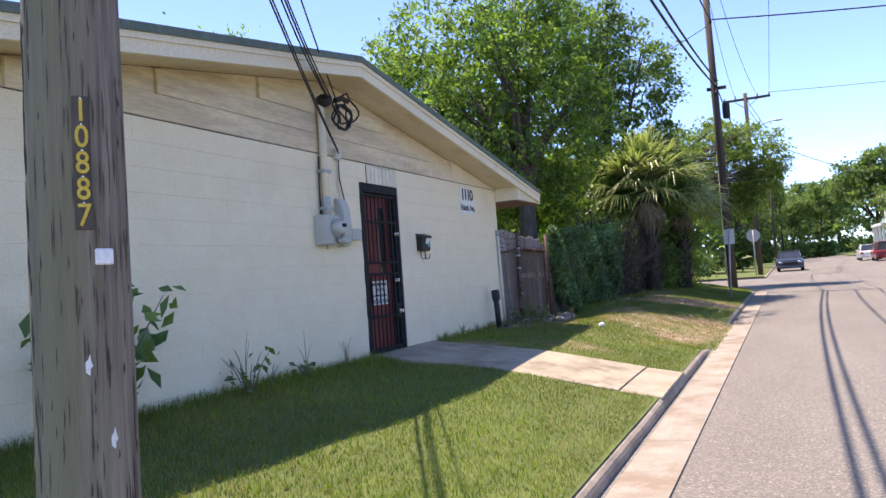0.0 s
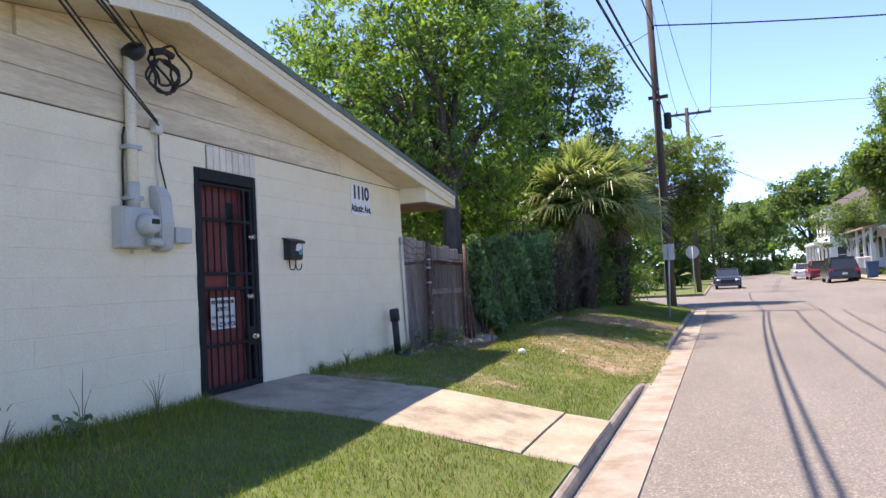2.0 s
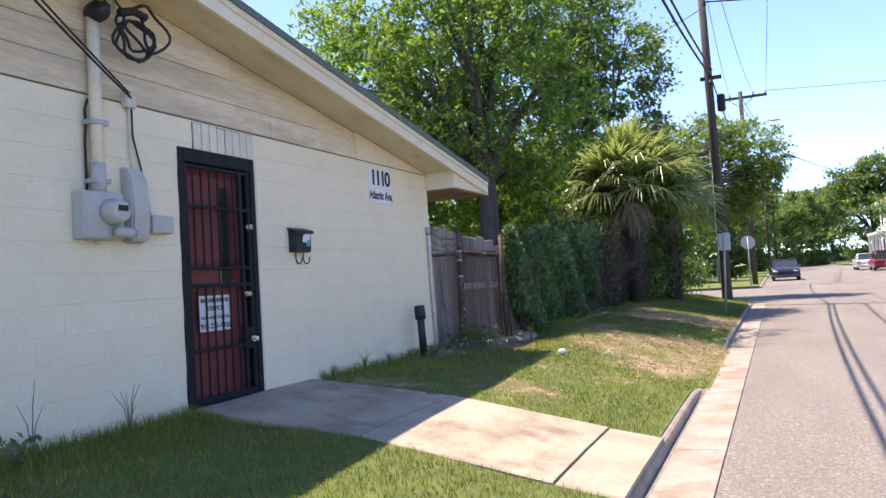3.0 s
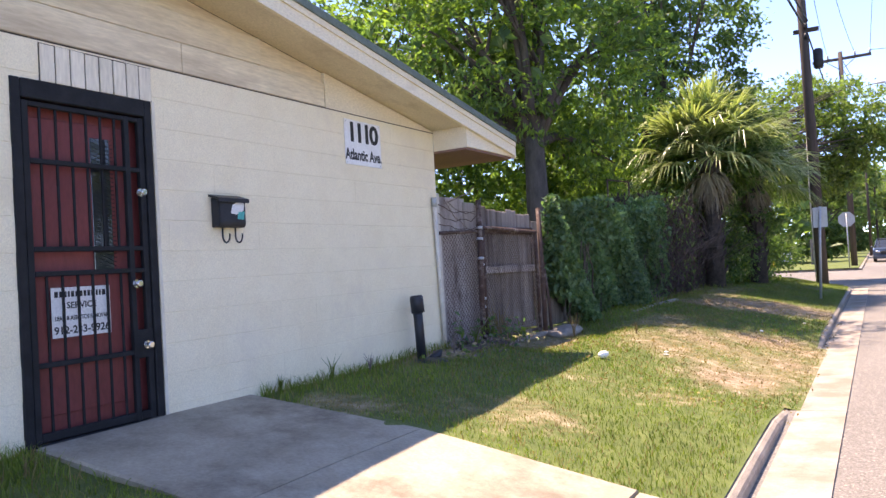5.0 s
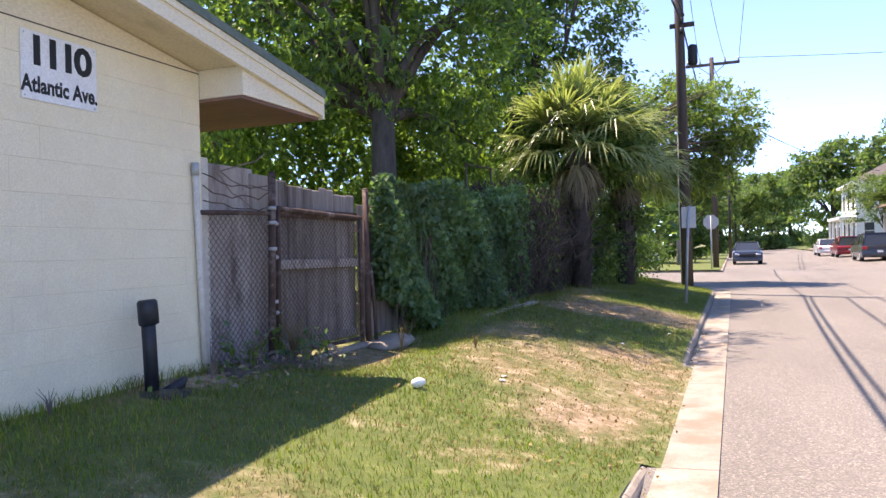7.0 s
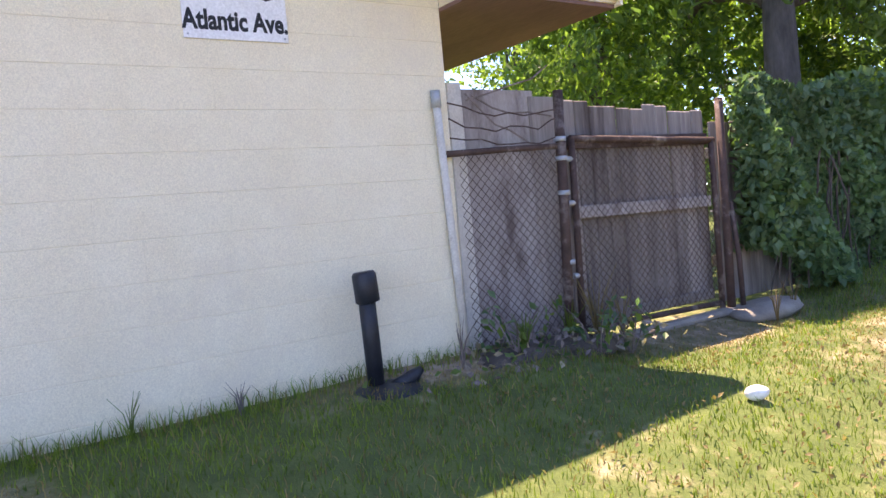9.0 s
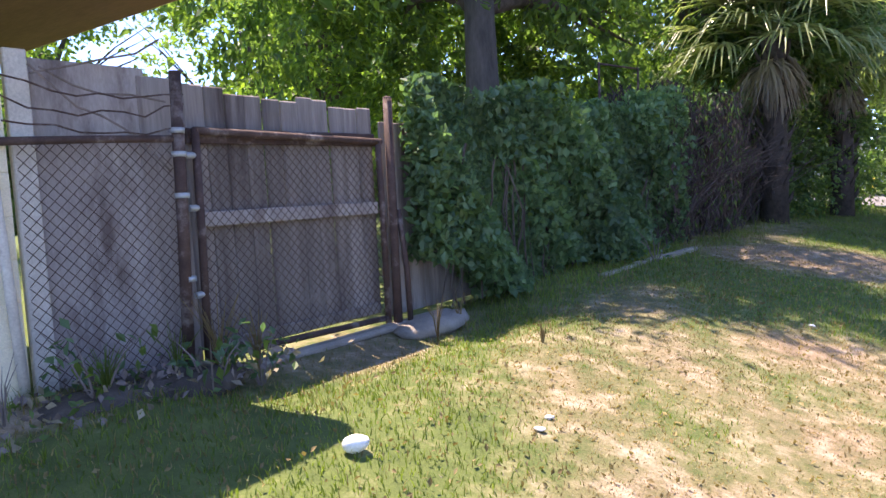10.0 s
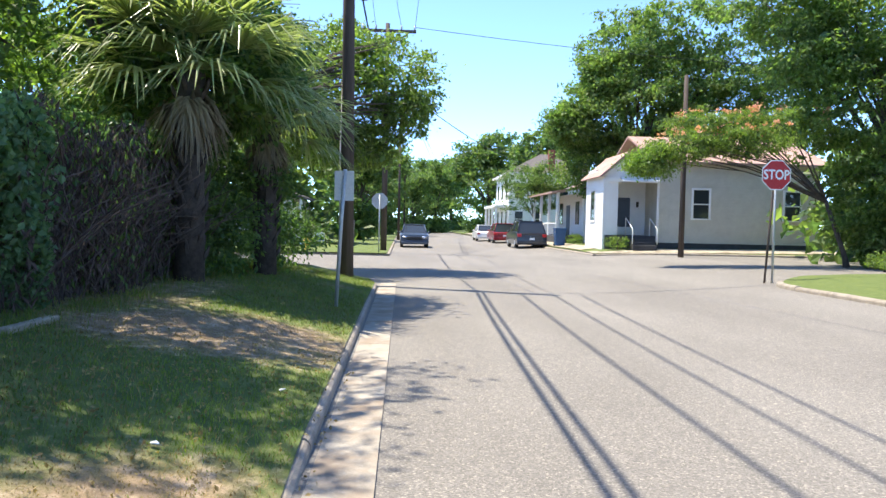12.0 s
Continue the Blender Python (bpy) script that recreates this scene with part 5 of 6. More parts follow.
part("lamp_arm", tube([(0, 0, 9.2), (0.6, -0.2, 9.5), (1.5, -0.4, 9.65)], 0.03, 8), STEEL, p2)
part("lamp_head", ball((1.75, -0.45, 9.64), (0.32, 0.12, 0.07), 7), GREYBOX, p2, "grey cobra-head street light")
wires = thing("power_lines", (0, 0, 0), "black power lines slung between the utility poles", "overhead wires")
W = wires
for a, b, sag, r in (((NEAR[0], NEAR[1], 6.35), (POLE1[0], POLE1[1], 7.95), 0.5, 0.030), ((NEAR[0] + 0.06, NEAR[1], 6.6), (POLE1[0] + 0.06, POLE1[1], 8.15), 0.5, 0.028), ((NEAR[0], NEAR[1], 10.0), (POLE1[0], POLE1[1], 10.5), 0.7, 0.026),
                     ((NEAR[0] + 0.5, NEAR[1], 10.2), (POLE1[0] + 0.4, POLE1[1], 11.3), 0.7, 0.022), ((NEAR[0] + 0.9, NEAR[1], 10.2), (POLE1[0] + 0.9, POLE1[1], 11.6), 0.7, 0.022),
                     ((POLE1[0], POLE1[1], 7.95), (POLE2[0], POLE2[1], 7.6), 0.4, 0.026), ((POLE1[0], POLE1[1], 11.4), (POLE2[0] - 0.6, POLE2[1], 11.5), 0.5, 0.012), ((POLE1[0] + 0.4, POLE1[1], 11.3), (POLE2[0] + 0.7, POLE2[1], 11.5), 0.5, 0.012),
                     ((POLE1[0] + 0.05, POLE1[1], 10.55), (34, 37, 10.9), 0.9, 0.026), ((POLE1[0], POLE1[1], 10.4), (-9, 24, 7.0), 0.5, 0.014), ((POLE2[0] + 1.4, POLE2[1], 11.5), (1.2, -4, 19.5), 0.2, 0.012),
                     ((POLE2[0], POLE2[1], 9.0), (13.5, 95, 8.6), 0.8, 0.028), ((POLE2[0] + 1.4, POLE2[1], 11.5), (40, 60, 12.5), 0.6, 0.014), ((POLE2[0], POLE2[1], 10.9), (4, 120, 10.0), 0.6, 0.02), ((POLE2[0], POLE2[1], 11.4), (4, 120, 11.0), 0.6, 0.02)):
    wire(a, b, sag, r, "wire", 22, W)
for x, y, h in ((11.5, 44.2, 8.3), (-1.2, 82, 10.5), (-0.6, 112, 10.5)):
    pole((x, y), h, 0.13, "plain wooden utility pole farther along the street")

# ---- street signs ----
psign = thing("street_sign", (-1.86, 24.0, 0.1), "blank back of a grey sign plate on a leaning post", "street sign")
part("post", tube([(0, 0, -0.1), (0.06, 0, 1.3), (0.11, 0, 2.12)], 0.03, 8), STEEL, psign)
part("plate", box((-0.055, 0.03, 1.64), (0.245, 0.036, 2.10), 0.004), GREYBOX, psign)
for z in (1.72, 2.02):
    part("bolt", tube([(0.09, -0.04, z), (0.09, 0.03, z)], 0.01, 6), STEEL, psign)


SIGNRED = rough_mat("sign_red", (0.42, 0.015, 0.02), (0.50, 0.025, 0.03), 5, 0.4, bump=0.02)
MAROON = rough_mat("maroon_car_paint", (0.22, 0.012, 0.02), (0.25, 0.016, 0.026), 3, 0.3, bump=0, clear=0.6)


def octagon(r):
    return [(r * math.cos(radians(22.5 + 45 * k)), r * math.sin(radians(22.5 + 45 * k))) for k in range(8)]


def stop_sign(at, turn, label, h=2.6):
    t = thing("stop_sign", at, label, "stop sign", turn=turn)
    part("post", tube([(0, 0.03, -0.1), (0, 0.03, h + 0.3)], 0.032, 8), STEEL, t)
    rim = prism([(x, z + h) for x, z in octagon(0.40)], 1, -0.004, 0.0)
    part("border", rim, WHITE, t, "white border")
    part("face", prism([(x, z + h) for x, z in octagon(0.375)], 1, -0.007, -0.0045), SIGNRED, t, "red reflective face")
    part("back", prism([(x, z + h) for x, z in octagon(0.40)], 1, 0.0005, 0.004), STEEL, t)
    words("letters", "STOP", 0.34, Matrix.Translation((0, -0.0075, h)) @ FACE_WALKER, WHITE, t, "white letters", 0.82)
    return t


stop = stop_sign((8.45, 30.4, 0.22), 0, "red octagonal stop sign with white letters on a post", 2.62)
part("brace_post", tube([(-0.16, 0.1, -0.1), (-0.08, 0.1, 1.2), (-0.03, 0.06, 2.3)], 0.028, 8), FARPOLE, stop)
stop_sign((-1.95, 47.4, 0.0), 180, "grey back of a stop sign across the side street", 2.5)


# ---- parked cars ----
def car(at, turn, paint, label, length=4.6, width=1.82, height=1.48, tall=False):
    t = thing("car", at, label, "car", "parked cars", turn=turn)
    L, Wd, H = length / 2, width / 2, height
    belt = 0.62 * H if not tall else 0.60 * H
    side = [(-L, 0.35), (-L + 0.04, belt - 0.16), (-L + 0.25, belt), (-L * 0.30, belt + 0.04), (L * 0.5, belt + 0.02), (L - 0.12, belt - 0.10), (L, 0.5), (L - 0.05, 0.24), (-L + 0.05, 0.24)]
    part("body", prism([(x, z) for x, z in side], 0, -Wd, Wd, 0.05), paint, t)
    r0, r1 = (-L * 0.92, -L * 0.75) if tall else (-L * 0.82, -L * 0.42)
    bm = bmesh.new()
    lowr = [(-Wd + 0.07, r0, belt - 0.05), (Wd - 0.07, r0, belt - 0.05), (Wd - 0.07, L * 0.52, belt - 0.05), (-Wd + 0.07, L * 0.52, belt - 0.05)]
    topr = [(-Wd + 0.24, r1, H), (Wd - 0.24, r1, H), (Wd - 0.24, L * 0.10, H), (-Wd + 0.24, L * 0.10, H)]
    a, b = [bm.verts.new(p) for p in lowr], [bm.verts.new(p) for p in topr]
    for k in range(4):
        bm.faces.new((a[k], a[(k + 1) % 4], b[(k + 1) % 4], b[k]))
    bm.faces.new(a[::-1])
    bm.faces.new(b)
    part("glasshouse", bm, GLASS, t, "dark glass")
    part("roof", box((-Wd + 0.22, r1 - 0.05, H - 0.02), (Wd - 0.22, L * 0.13, H + 0.035), 0.03), paint, t)
    for x in (-1, 1):
        for p, q in (((x * (Wd - 0.08), L * 0.52, belt), (x * (Wd - 0.25), L * 0.12, H)), ((x * (Wd - 0.08), r0 + 0.02, belt), (x * (Wd - 0.25), r1 - 0.02, H)), ((x * (Wd - 0.075), -L * 0.12, belt), (x * (Wd - 0.24), -L * 0.14, H))):
            part("pillar", tube([p, q], 0.035, 6), paint, t)
        part("mirror", ball((x * (Wd + 0.06), L * 0.36, belt + 0.05), (0.09, 0.06, 0.07), 5), paint, t)
        for y in (-L * 0.60, L * 0.62):
            wheel = part("wheel", tube([(x * (Wd - 0.20), y, 0.32), (x * (Wd - 0.03), y, 0.32), (x * (Wd + 0.005), y, 0.32)], [0.32, 0.32, 0.28], 20), RUBBER, t)
            part("rim", tube([(x * (Wd + 0.002), y, 0.32), (x * (Wd + 0.014), y, 0.32)], [0.2, 0.17], 14), STEEL, wheel)
        part("headlight", ball((x * (Wd - 0.28), L - 0.06, belt - 0.24), (0.2, 0.09, 0.08), 6), CHROME, t)
        part("taillight", box((x * (Wd - 0.16) - 0.13, -L - 0.012, belt - 0.3), (x * (Wd - 0.16) + 0.13, -L + 0.06, belt - 0.12), 0.02), SIGNRED, t)
    part("grille", box((-0.5, L - 0.03, belt - 0.42), (0.5, L + 0.012, belt - 0.22), 0.01), CABLE, t)
    part("bumper", box((-Wd + 0.06, L - 0.08, 0.22), (Wd - 0.06, L + 0.05, 0.42), 0.04), paint, t)
    part("bumper", box((-Wd + 0.06, -L - 0.05, 0.26), (Wd - 0.06, -L + 0.08, 0.48), 0.04), paint, t)
    part("licence_plate", box((-0.16, -L - 0.06, 0.55), (0.16, -L - 0.03, 0.67), 0.004), WHITE, t)
    return t


NAVY = rough_mat("slate_blue_car_paint", (0.035, 0.05, 0.075), (0.045, 0.062, 0.09), 3, 0.3, bump=0, clear=0.6)
BLACKP = rough_mat("black_car_paint", (0.010, 0.011, 0.02), (0.015, 0.016, 0.027), 3, 0.28, bump=0, clear=0.6)
WHITEP = rough_mat("white_car_paint", (0.72, 0.72, 0.72), (0.78, 0.78, 0.78), 3, 0.3, bump=0, clear=0.6)
cz = float(road_z(7.3))
car((-0.05, 61.5, -0.06), 180, NAVY, "slate blue sedan parked facing the camera under the trees")
car((7.35, 60.5, cz), 0, BLACKP, "black sport utility car parked at the kerb", 4.8, 1.92, 1.72, True)
car((7.5, 73.5, cz), 0, MAROON, "maroon car parked behind the black one", 4.6, 1.85, 1.6, True)
car((6.9, 81.0, cz), 0, WHITEP, "white sedan parked farther along the street", 4.5, 1.8, 1.45)
binn = thing("wheelie_bin", (8.75, 56.5, 0.3), "blue plastic wheeled rubbish bin", "rubbish bin")
BLUE = rough_mat("blue_plastic", (0.015, 0.06, 0.16), (0.02, 0.08, 0.2), 5, 0.5, bump=0.05)
bm = bmesh.new()
a = [bm.verts.new((x * 0.26, y * 0.28, 0.05)) for x, y in ((-1, -1), (1, -1), (1, 1), (-1, 1))]
b = [bm.verts.new((x * 0.33, y * 0.38, 1.05)) for x, y in ((-1, -1), (1, -1), (1, 1), (-1, 1))]
for k in range(4):
    bm.faces.new((a[k], a[(k + 1) % 4], b[(k + 1) % 4], b[k]))
bm.faces.new(a[::-1])
bm.faces.new(b)
bmesh.ops.bevel(bm, geom=bm.edges[:], offset=0.03, segments=1, affect="EDGES")
part("body", bm, BLUE, binn)
part("lid", box((-0.36, -0.42, 1.05), (0.36, 0.40, 1.12), 0.03), BLUE, binn)
for x in (-1, 1):
    part("wheel", tube([(x * 0.2, 0.34, 0.1), (x * 0.28, 0.34, 0.1)], 0.11, 12), RUBBER, binn)

# ---- houses across the side street ----
LAP = rough_mat("white_lap_siding", (0.52, 0.485, 0.41), (0.62, 0.585, 0.50), 2, 0.7, bump=0.1, stain=(0.40, 0.37, 0.32), stain_scale=1, stain_at=(0.6, 0.85))
WHITEWASH = rough_mat("white_house_paint", (0.74, 0.74, 0.73), (0.80, 0.80, 0.79), 2, 0.6, bump=0.05)
TERRA = rough_mat("faded_red_metal_roof", (0.36, 0.22, 0.18), (0.48, 0.32, 0.26), 2, 0.6, bump=0.1, stretch=(1, 0.2, 1))
BROWNROOF = rough_mat("brown_shingle_roof", (0.085, 0.075, 0.07), (0.145, 0.128, 0.118), 4, 0.9, bump=0.3, grain=30)
FOUND = rough_mat("dark_foundation", (0.045, 0.045, 0.05), (0.08, 0.08, 0.085), 3, 0.9, bump=0.2)
BRICKRED = rough_mat("red_brick", (0.20, 0.06, 0.045), (0.30, 0.10, 0.07), 8, 0.9, bump=0.3)
HOUSEDOOR = rough_mat("blue_grey_door", (0.06, 0.08, 0.11), (0.08, 0.10, 0.14), 4, 0.5, bump=0.05)


def window(parent, lo, hi, axis, wallmat=WHITEWASH):
    """A sash window with casing, sill and two panes, on a wall that faces -y (axis 1) or -x (axis 0)."""
    (a0, z0), (a1, z1) = lo, hi
    pl = parent
    def bx(p, q, d0, d1, bev=0.01):
        return box((p[0], -d1, p[1]), (q[0], -d0, q[1]), bev) if axis == 1 else box((-d1, p[0], p[1]), (-d0, q[0], q[1]), bev)
    w = part("window", bx((a0, z0), (a1, z1), -0.05, 0.026, 0), GLASS, pl)
    c = 0.11
    for p, q in (((a0 - c, z0), (a0, z1)), ((a1, z0), (a1 + c, z1)), ((a0 - c, z1), (a1 + c, z1 + c)), ((a0, (z0 + z1) / 2 - 0.03), (a1, (z0 + z1) / 2 + 0.03))):
        part("casing", bx(p, q, 0.002, 0.062), wallmat, w)
    part("sill", bx((a0 - c - 0.03, z0 - 0.07), (a1 + c + 0.03, z0), 0.002, 0.09), wallmat, w)
    return w


cot = thing("cottage", (0, 49.0, 0.5), "single-storey white clapboard cottage with a corner porch", "house")
TOP = 4.35
part("wall", box((12.1, 0.03, 0.28), (20.6, 8, TOP), 0), LAP, cot)
part("wall", box((9.4, 1.9, 0.28), (12.1, 3.4, TOP - 0.3), 0), WHITEWASH, cot)
part("foundation", box((12.05, 0.0, -0.25), (20.65, 8, 0.28), 0.01), FOUND, cot)
part("porch_floor", box((9.4, 0.0, -0.25), (12.04, 1.89, 0.62), 0.01), FOUND, cot)
z = 0.28
while z < TOP - 0.1:
    part("clapboard", prism([(0.03, z), (0.03, z + 0.16), (0.012, z + 0.16), (-0.022, z + 0.006), (-0.022, z)], 0, 12.1, 20.6), LAP, cot)
    z += 0.16
part("corner_board", box((12.05, -0.02, 0.28), (12.18, 0.0, TOP), 0.01), WHITEWASH, cot)
for x in (13.95, 18.75):
    win = window(cot, (x, 1.55), (x + 0.8, 3.0), 1)
part("porch_wall", box((9.4, 0.0, 0.62), (10.05, 0.12, 3.5), 0.01), WHITEWASH, cot)
part("street_wall", box((9.28, 0.0, -0.2), (9.4, 3.4, 3.6), 0.01), WHITEWASH, cot)
part("door", box((10.45, 1.84, 0.64), (11.35, 1.9, 2.72), 0.01), WHITEWASH, cot)
part("door_glass", box((10.53, 1.80, 1.05), (11.25, 1.84, 2.6), 0.01), HOUSEDOOR, cot)
part("porch_lamp", box((11.6, 1.80, 2.1), (11.72, 1.9, 2.4), 0.02), CABLE, cot)
for k in range(4):
    part("step", box((10.5, -0.3 * (4 - k) - 0.02, -0.1 + 0.0), (11.7, -0.3 * (3 - k), 0.15 * (k + 1)), 0.01), FOUND, cot)
for x in (10.48, 11.72):
    part("handrail", tube([(x, -1.15, 0.2), (x, -1.15, 0.95), (x, 0.0, 1.5), (x, 0.0, 0.6)], 0.025, 6), WHITEWASH, cot)
part("porch_beam", box((9.3, -0.06, 3.3), (12.08, 0.1, 3.55), 0.01), WHITEWASH, cot)
part("gable_wall", prism([(9.2, 3.55), (12.0, 3.55), (10.4, 4.6)], 1, 0.0, 1.9), WHITEWASH, cot)
part("roof", prism([(9.05, 3.52), (10.4, 4.72), (12.1, 3.75), (12.1, 3.83), (10.4, 4.82), (8.98, 3.56)], 1, -0.35, 3.6), TERRA, cot)
part("roof", prism([(-0.4, TOP - 0.05), (4, TOP + 1.7), (8.4, TOP - 0.05), (8.4, TOP + 0.05), (4, TOP + 1.8), (-0.4, TOP + 0.05)], 0, 11.7, 21), TERRA, cot)
part("porch_roof", prism([(-0.5, 3.30), (0.2, 3.62), (0.2, 3.70), (-0.5, 3.38)], 0, 10.1, 12.1), WHITEWASH, cot)
for y in (1.5,):
    sw = part("side_window", box((9.265, y, 1.35), (9.285, y + 0.8, 2.9), 0), GLASS, cot)
    for p, q in (((y - 0.1, 1.35), (y, 2.9)), ((y + 0.8, 1.35), (y + 0.9, 2.9)), ((y - 0.1, 2.9), (y + 0.9, 3.0)), ((y - 0.1, 1.25), (y + 0.9, 1.35))):
        part("casing", box((9.24, p[0], p[1]), (9.279, q[0], q[1]), 0.008), WHITEWASH, sw)

row = thing("porch_house", (0, 61.3, 0.4), "white house with a columned porch and faded red roof", "house")
part("wall", box((11.4, 0, 0), (19, 9, 3.5), 0), WHITEWASH, row)
part("porch_floor", box((9.5, 0, 0), (11.39, 9, 0.5), 0.01), FOUND, row)
part("roof", prism([(9.1, 3.35), (11.4, 3.75), (15, 5.2), (19.4, 3.5), (19.4, 3.62), (15, 5.35), (11.4, 3.87), (9.1, 3.47)], 1, -0.4, 9.4), TERRA, row)
for y in (0.1, 2.9, 5.9, 8.8):
    part("column", box((9.55, y - 0.09, 0.5), (9.73, y + 0.09, 3.42), 0.01), WHITEWASH, row)
for y in range(26):
    part("baluster", box((9.60, 0.3 + y * 0.33, 0.55), (9.64, 0.34 + y * 0.33, 1.3), 0), WHITEWASH, row)
part("porch_rail", box((9.57, 0.1, 1.3), (9.68, 8.8, 1.38), 0.01), WHITEWASH, row)
for y in (1.2, 6.3):
    part("window", box((11.36, y, 1.3), (11.41, y + 1.0, 2.9), 0), GLASS, row)
part("door", box((11.35, 4.0, 0.5), (11.41, 5.0, 2.7), 0.01), HOUSEDOOR, row)

two = thing("two_storey_house", (1.9, 94.0, 0.3), "white two-storey house with a brown hipped roof and brick chimney", "house")
part("wall", box((9.2, 0, -0.2), (19, 11, 7.0), 0), WHITEWASH, two)
part("eave", box((8.7, -0.5, 7.0), (19.5, 11.5, 7.25), 0.03), WHITEWASH, two)
bm = bmesh.new()
a = [bm.verts.new(p) for p in ((8.7, -0.5, 7.26), (19.5, -0.5, 7.26), (19.5, 11.5, 7.26), (8.7, 11.5, 7.26))]
b = [bm.verts.new(p) for p in ((13.6, 5.0, 9.9), (14.6, 5.0, 9.9), (14.6, 6.0, 9.9), (13.6, 6.0, 9.9))]
for k in range(4):
    bm.faces.new((a[k], a[(k + 1) % 4], b[(k + 1) % 4], b[k]))
bm.faces.new(b)
roof2 = part("roof", bm, BROWNROOF, two)
part("chimney", box((13.6, -0.2, 7.6), (14.3, 0.6, 9.9), 0.03), BRICKRED, roof2)
for x in (9.9, 12.0, 15.0, 17.2):
    for z in (1.2, 4.4):
        window(two, (x, z), (x + 0.9, z + 1.7), 1)
for y in (1.5, 5, 8.5):
    for z in (1.2, 4.4):
        part("side_window", box((9.16, y, z), (9.21, y + 0.9, z + 1.7), 0), GLASS, two)
part("porch_roof", box((7.6, 0.3, 3.3), (9.19, 10.5, 3.6), 0.03), WHITEWASH, two)
for y in (0.5, 3.7, 7.0, 10.2):
    part("column", box((7.7, y - 0.12, -0.1), (7.94, y + 0.12, 3.3), 0.01), WHITEWASH, two)

left_house = thing("corner_house", (0, 55.0, 0.06), "pale grey house half hidden by trees across the side street", "house")
part("wall", box((-17, 0, 0), (-7.2, 9, 2.75), 0), LAP, left_house)
part("roof", prism([(-17.6, 2.7), (-12, 4.6), (-6.6, 2.7), (-6.6, 2.85), (-12, 4.75), (-17.6, 2.85)], 1, -0.5, 9.5), BROWNROOF, left_house)
part("porch_post", box((-6.75, -0.3, 0), (-6.6, -0.15, 2.7), 0.01), WHITEWASH, left_house)
window(left_house, (-9.6, 1.0), (-8.6, 2.1), 1)
ysign = thing("yard_sign", (-5.3, 52.0, 0.05), "small pale blue yard sign on wire legs", "yard sign")
part("board", box((-0.3, 0, 0.35), (0.3, 0.01, 0.85), 0.004), WHITEP, ysign)
part("print", box((-0.26, -0.003, 0.40), (0.26, -0.001, 0.62), 0), BLUE, ysign, "blue printed panel")
for x in (-0.22, 0.22):
    part("leg", tube([(x, 0.005, -0.1), (x, 0.005, 0.4)], 0.006, 5), STEEL, ysign)
hyd = thing("fire_hydrant", (-5.6, 49.2, 0.04), "short yellow fire hydrant on the verge", "fire hydrant")
part("barrel", tube([(0, 0, 0), (0, 0, 0.05), (0, 0, 0.06), (0, 0, 0.5), (0, 0, 0.6), (0, 0, 0.66)], [0.15, 0.15, 0.1, 0.1, 0.12, 0.04], 12), YELLOW, hyd)
for s in (-1, 1):
    part("outlet", tube([(s * 0.08, 0, 0.42), (s * 0.17, 0, 0.42)], 0.05, 10), YELLOW, hyd)
boards = thing("board_fence", (0, 56.0, 0.05), "dark board fence beyond the side street", "fence")
for k in range(30):
    part("plank", box((-4.3 - 0.0, k * 0.3, 0), (-4.26, k * 0.3 + 0.27, 1.6), 0.004), OLDWOOD, boards)

# ---- trees across the street ----
tree("oak_tree", (14.8, 60.5, 0.5), 0.24, 5.0, [(0, -1, 9, 3.6, 3.4, 3.2), (-2.6, 0.5, 5.4, 2.4, 2.4, 2.0), (1.5, 0.5, 5.6, 3.0, 3.0, 2.2), (4.5, -1, 7.5, 3.6, 3.4, 3.2), (6.5, -1, 11.5, 3.6, 3.4, 3.2), (-3.4, -0.6, 8.0, 2.4, 2.6, 2.2), (2.6, 0, 10.4, 3.2, 3.2, 2.8), (-1.2, 0, 12.6, 3.2, 3.0, 2.6), (2.5, 0, 14.0, 3.4, 3, 2.6), (9.5, -1, 9.0, 3.4, 3, 3.2), (-5.0, -1.0, 7.6, 1.4, 1.5, 1.2), (-2.4, -1, 10.6, 2.0, 2, 1.8)],
     46, 100, 0.36, 0.24, [LEAF_FAR, LEAF], "big spreading oak behind the cottage", (0.6, 0.4))
tree("broadleaf_tree", (17.3, 38.0, 0.4), 0.17, 2.8, [(0, 0, 5.0, 3.2, 3.0, 2.6), (-2.4, -0.6, 5.8, 2.5, 2.4, 2.2), (-0.6, -1.4, 1.1, 1.6, 1.5, 1.2), (-3.6, -0.4, 7.6, 1.8, 1.8, 1.5), (1.0, 0.3, 7.6, 2.8, 2.8, 2.2), (-1.6, 0, 8.6, 2.4, 2.2, 1.9), (-4.6, 0.3, 9.4, 1.9, 2, 1.5), (2.8, 0, 9.2, 2.6, 2.4, 2.0), (-1.6, -0.8, 2.2, 1.7, 1.8, 1.7), (1.5, -1.2, 2.0, 2.2, 2, 1.9)],
     42, 110, 0.3, 0.17, [LEAF_FAR, LEAF], "large dense tree with low dark foliage on the verge", (0.6, 0.4))
mim = tree("mimosa_tree", (14.8, 37.4, 0.4), 0.09, 2.3, [(-4.0, -0.2, 4.1, 1.5, 1.4, 0.5), (-5.8, 0, 3.9, 1.2, 1.2, 0.45), (-2.4, 0.3, 4.8, 1.7, 1.5, 0.5), (-7.0, 0.2, 3.4, 0.8, 0.9, 0.5), (-4.8, 0.2, 4.7, 1.6, 1.2, 0.4)],
           42, 60, 0.2, 0.13, [LEAF_FAR, LEAF_LIME], "low spreading mimosa tree with pink blossom", (0.7, 0.3), lean=(-0.9, 0), aspect=0.35)
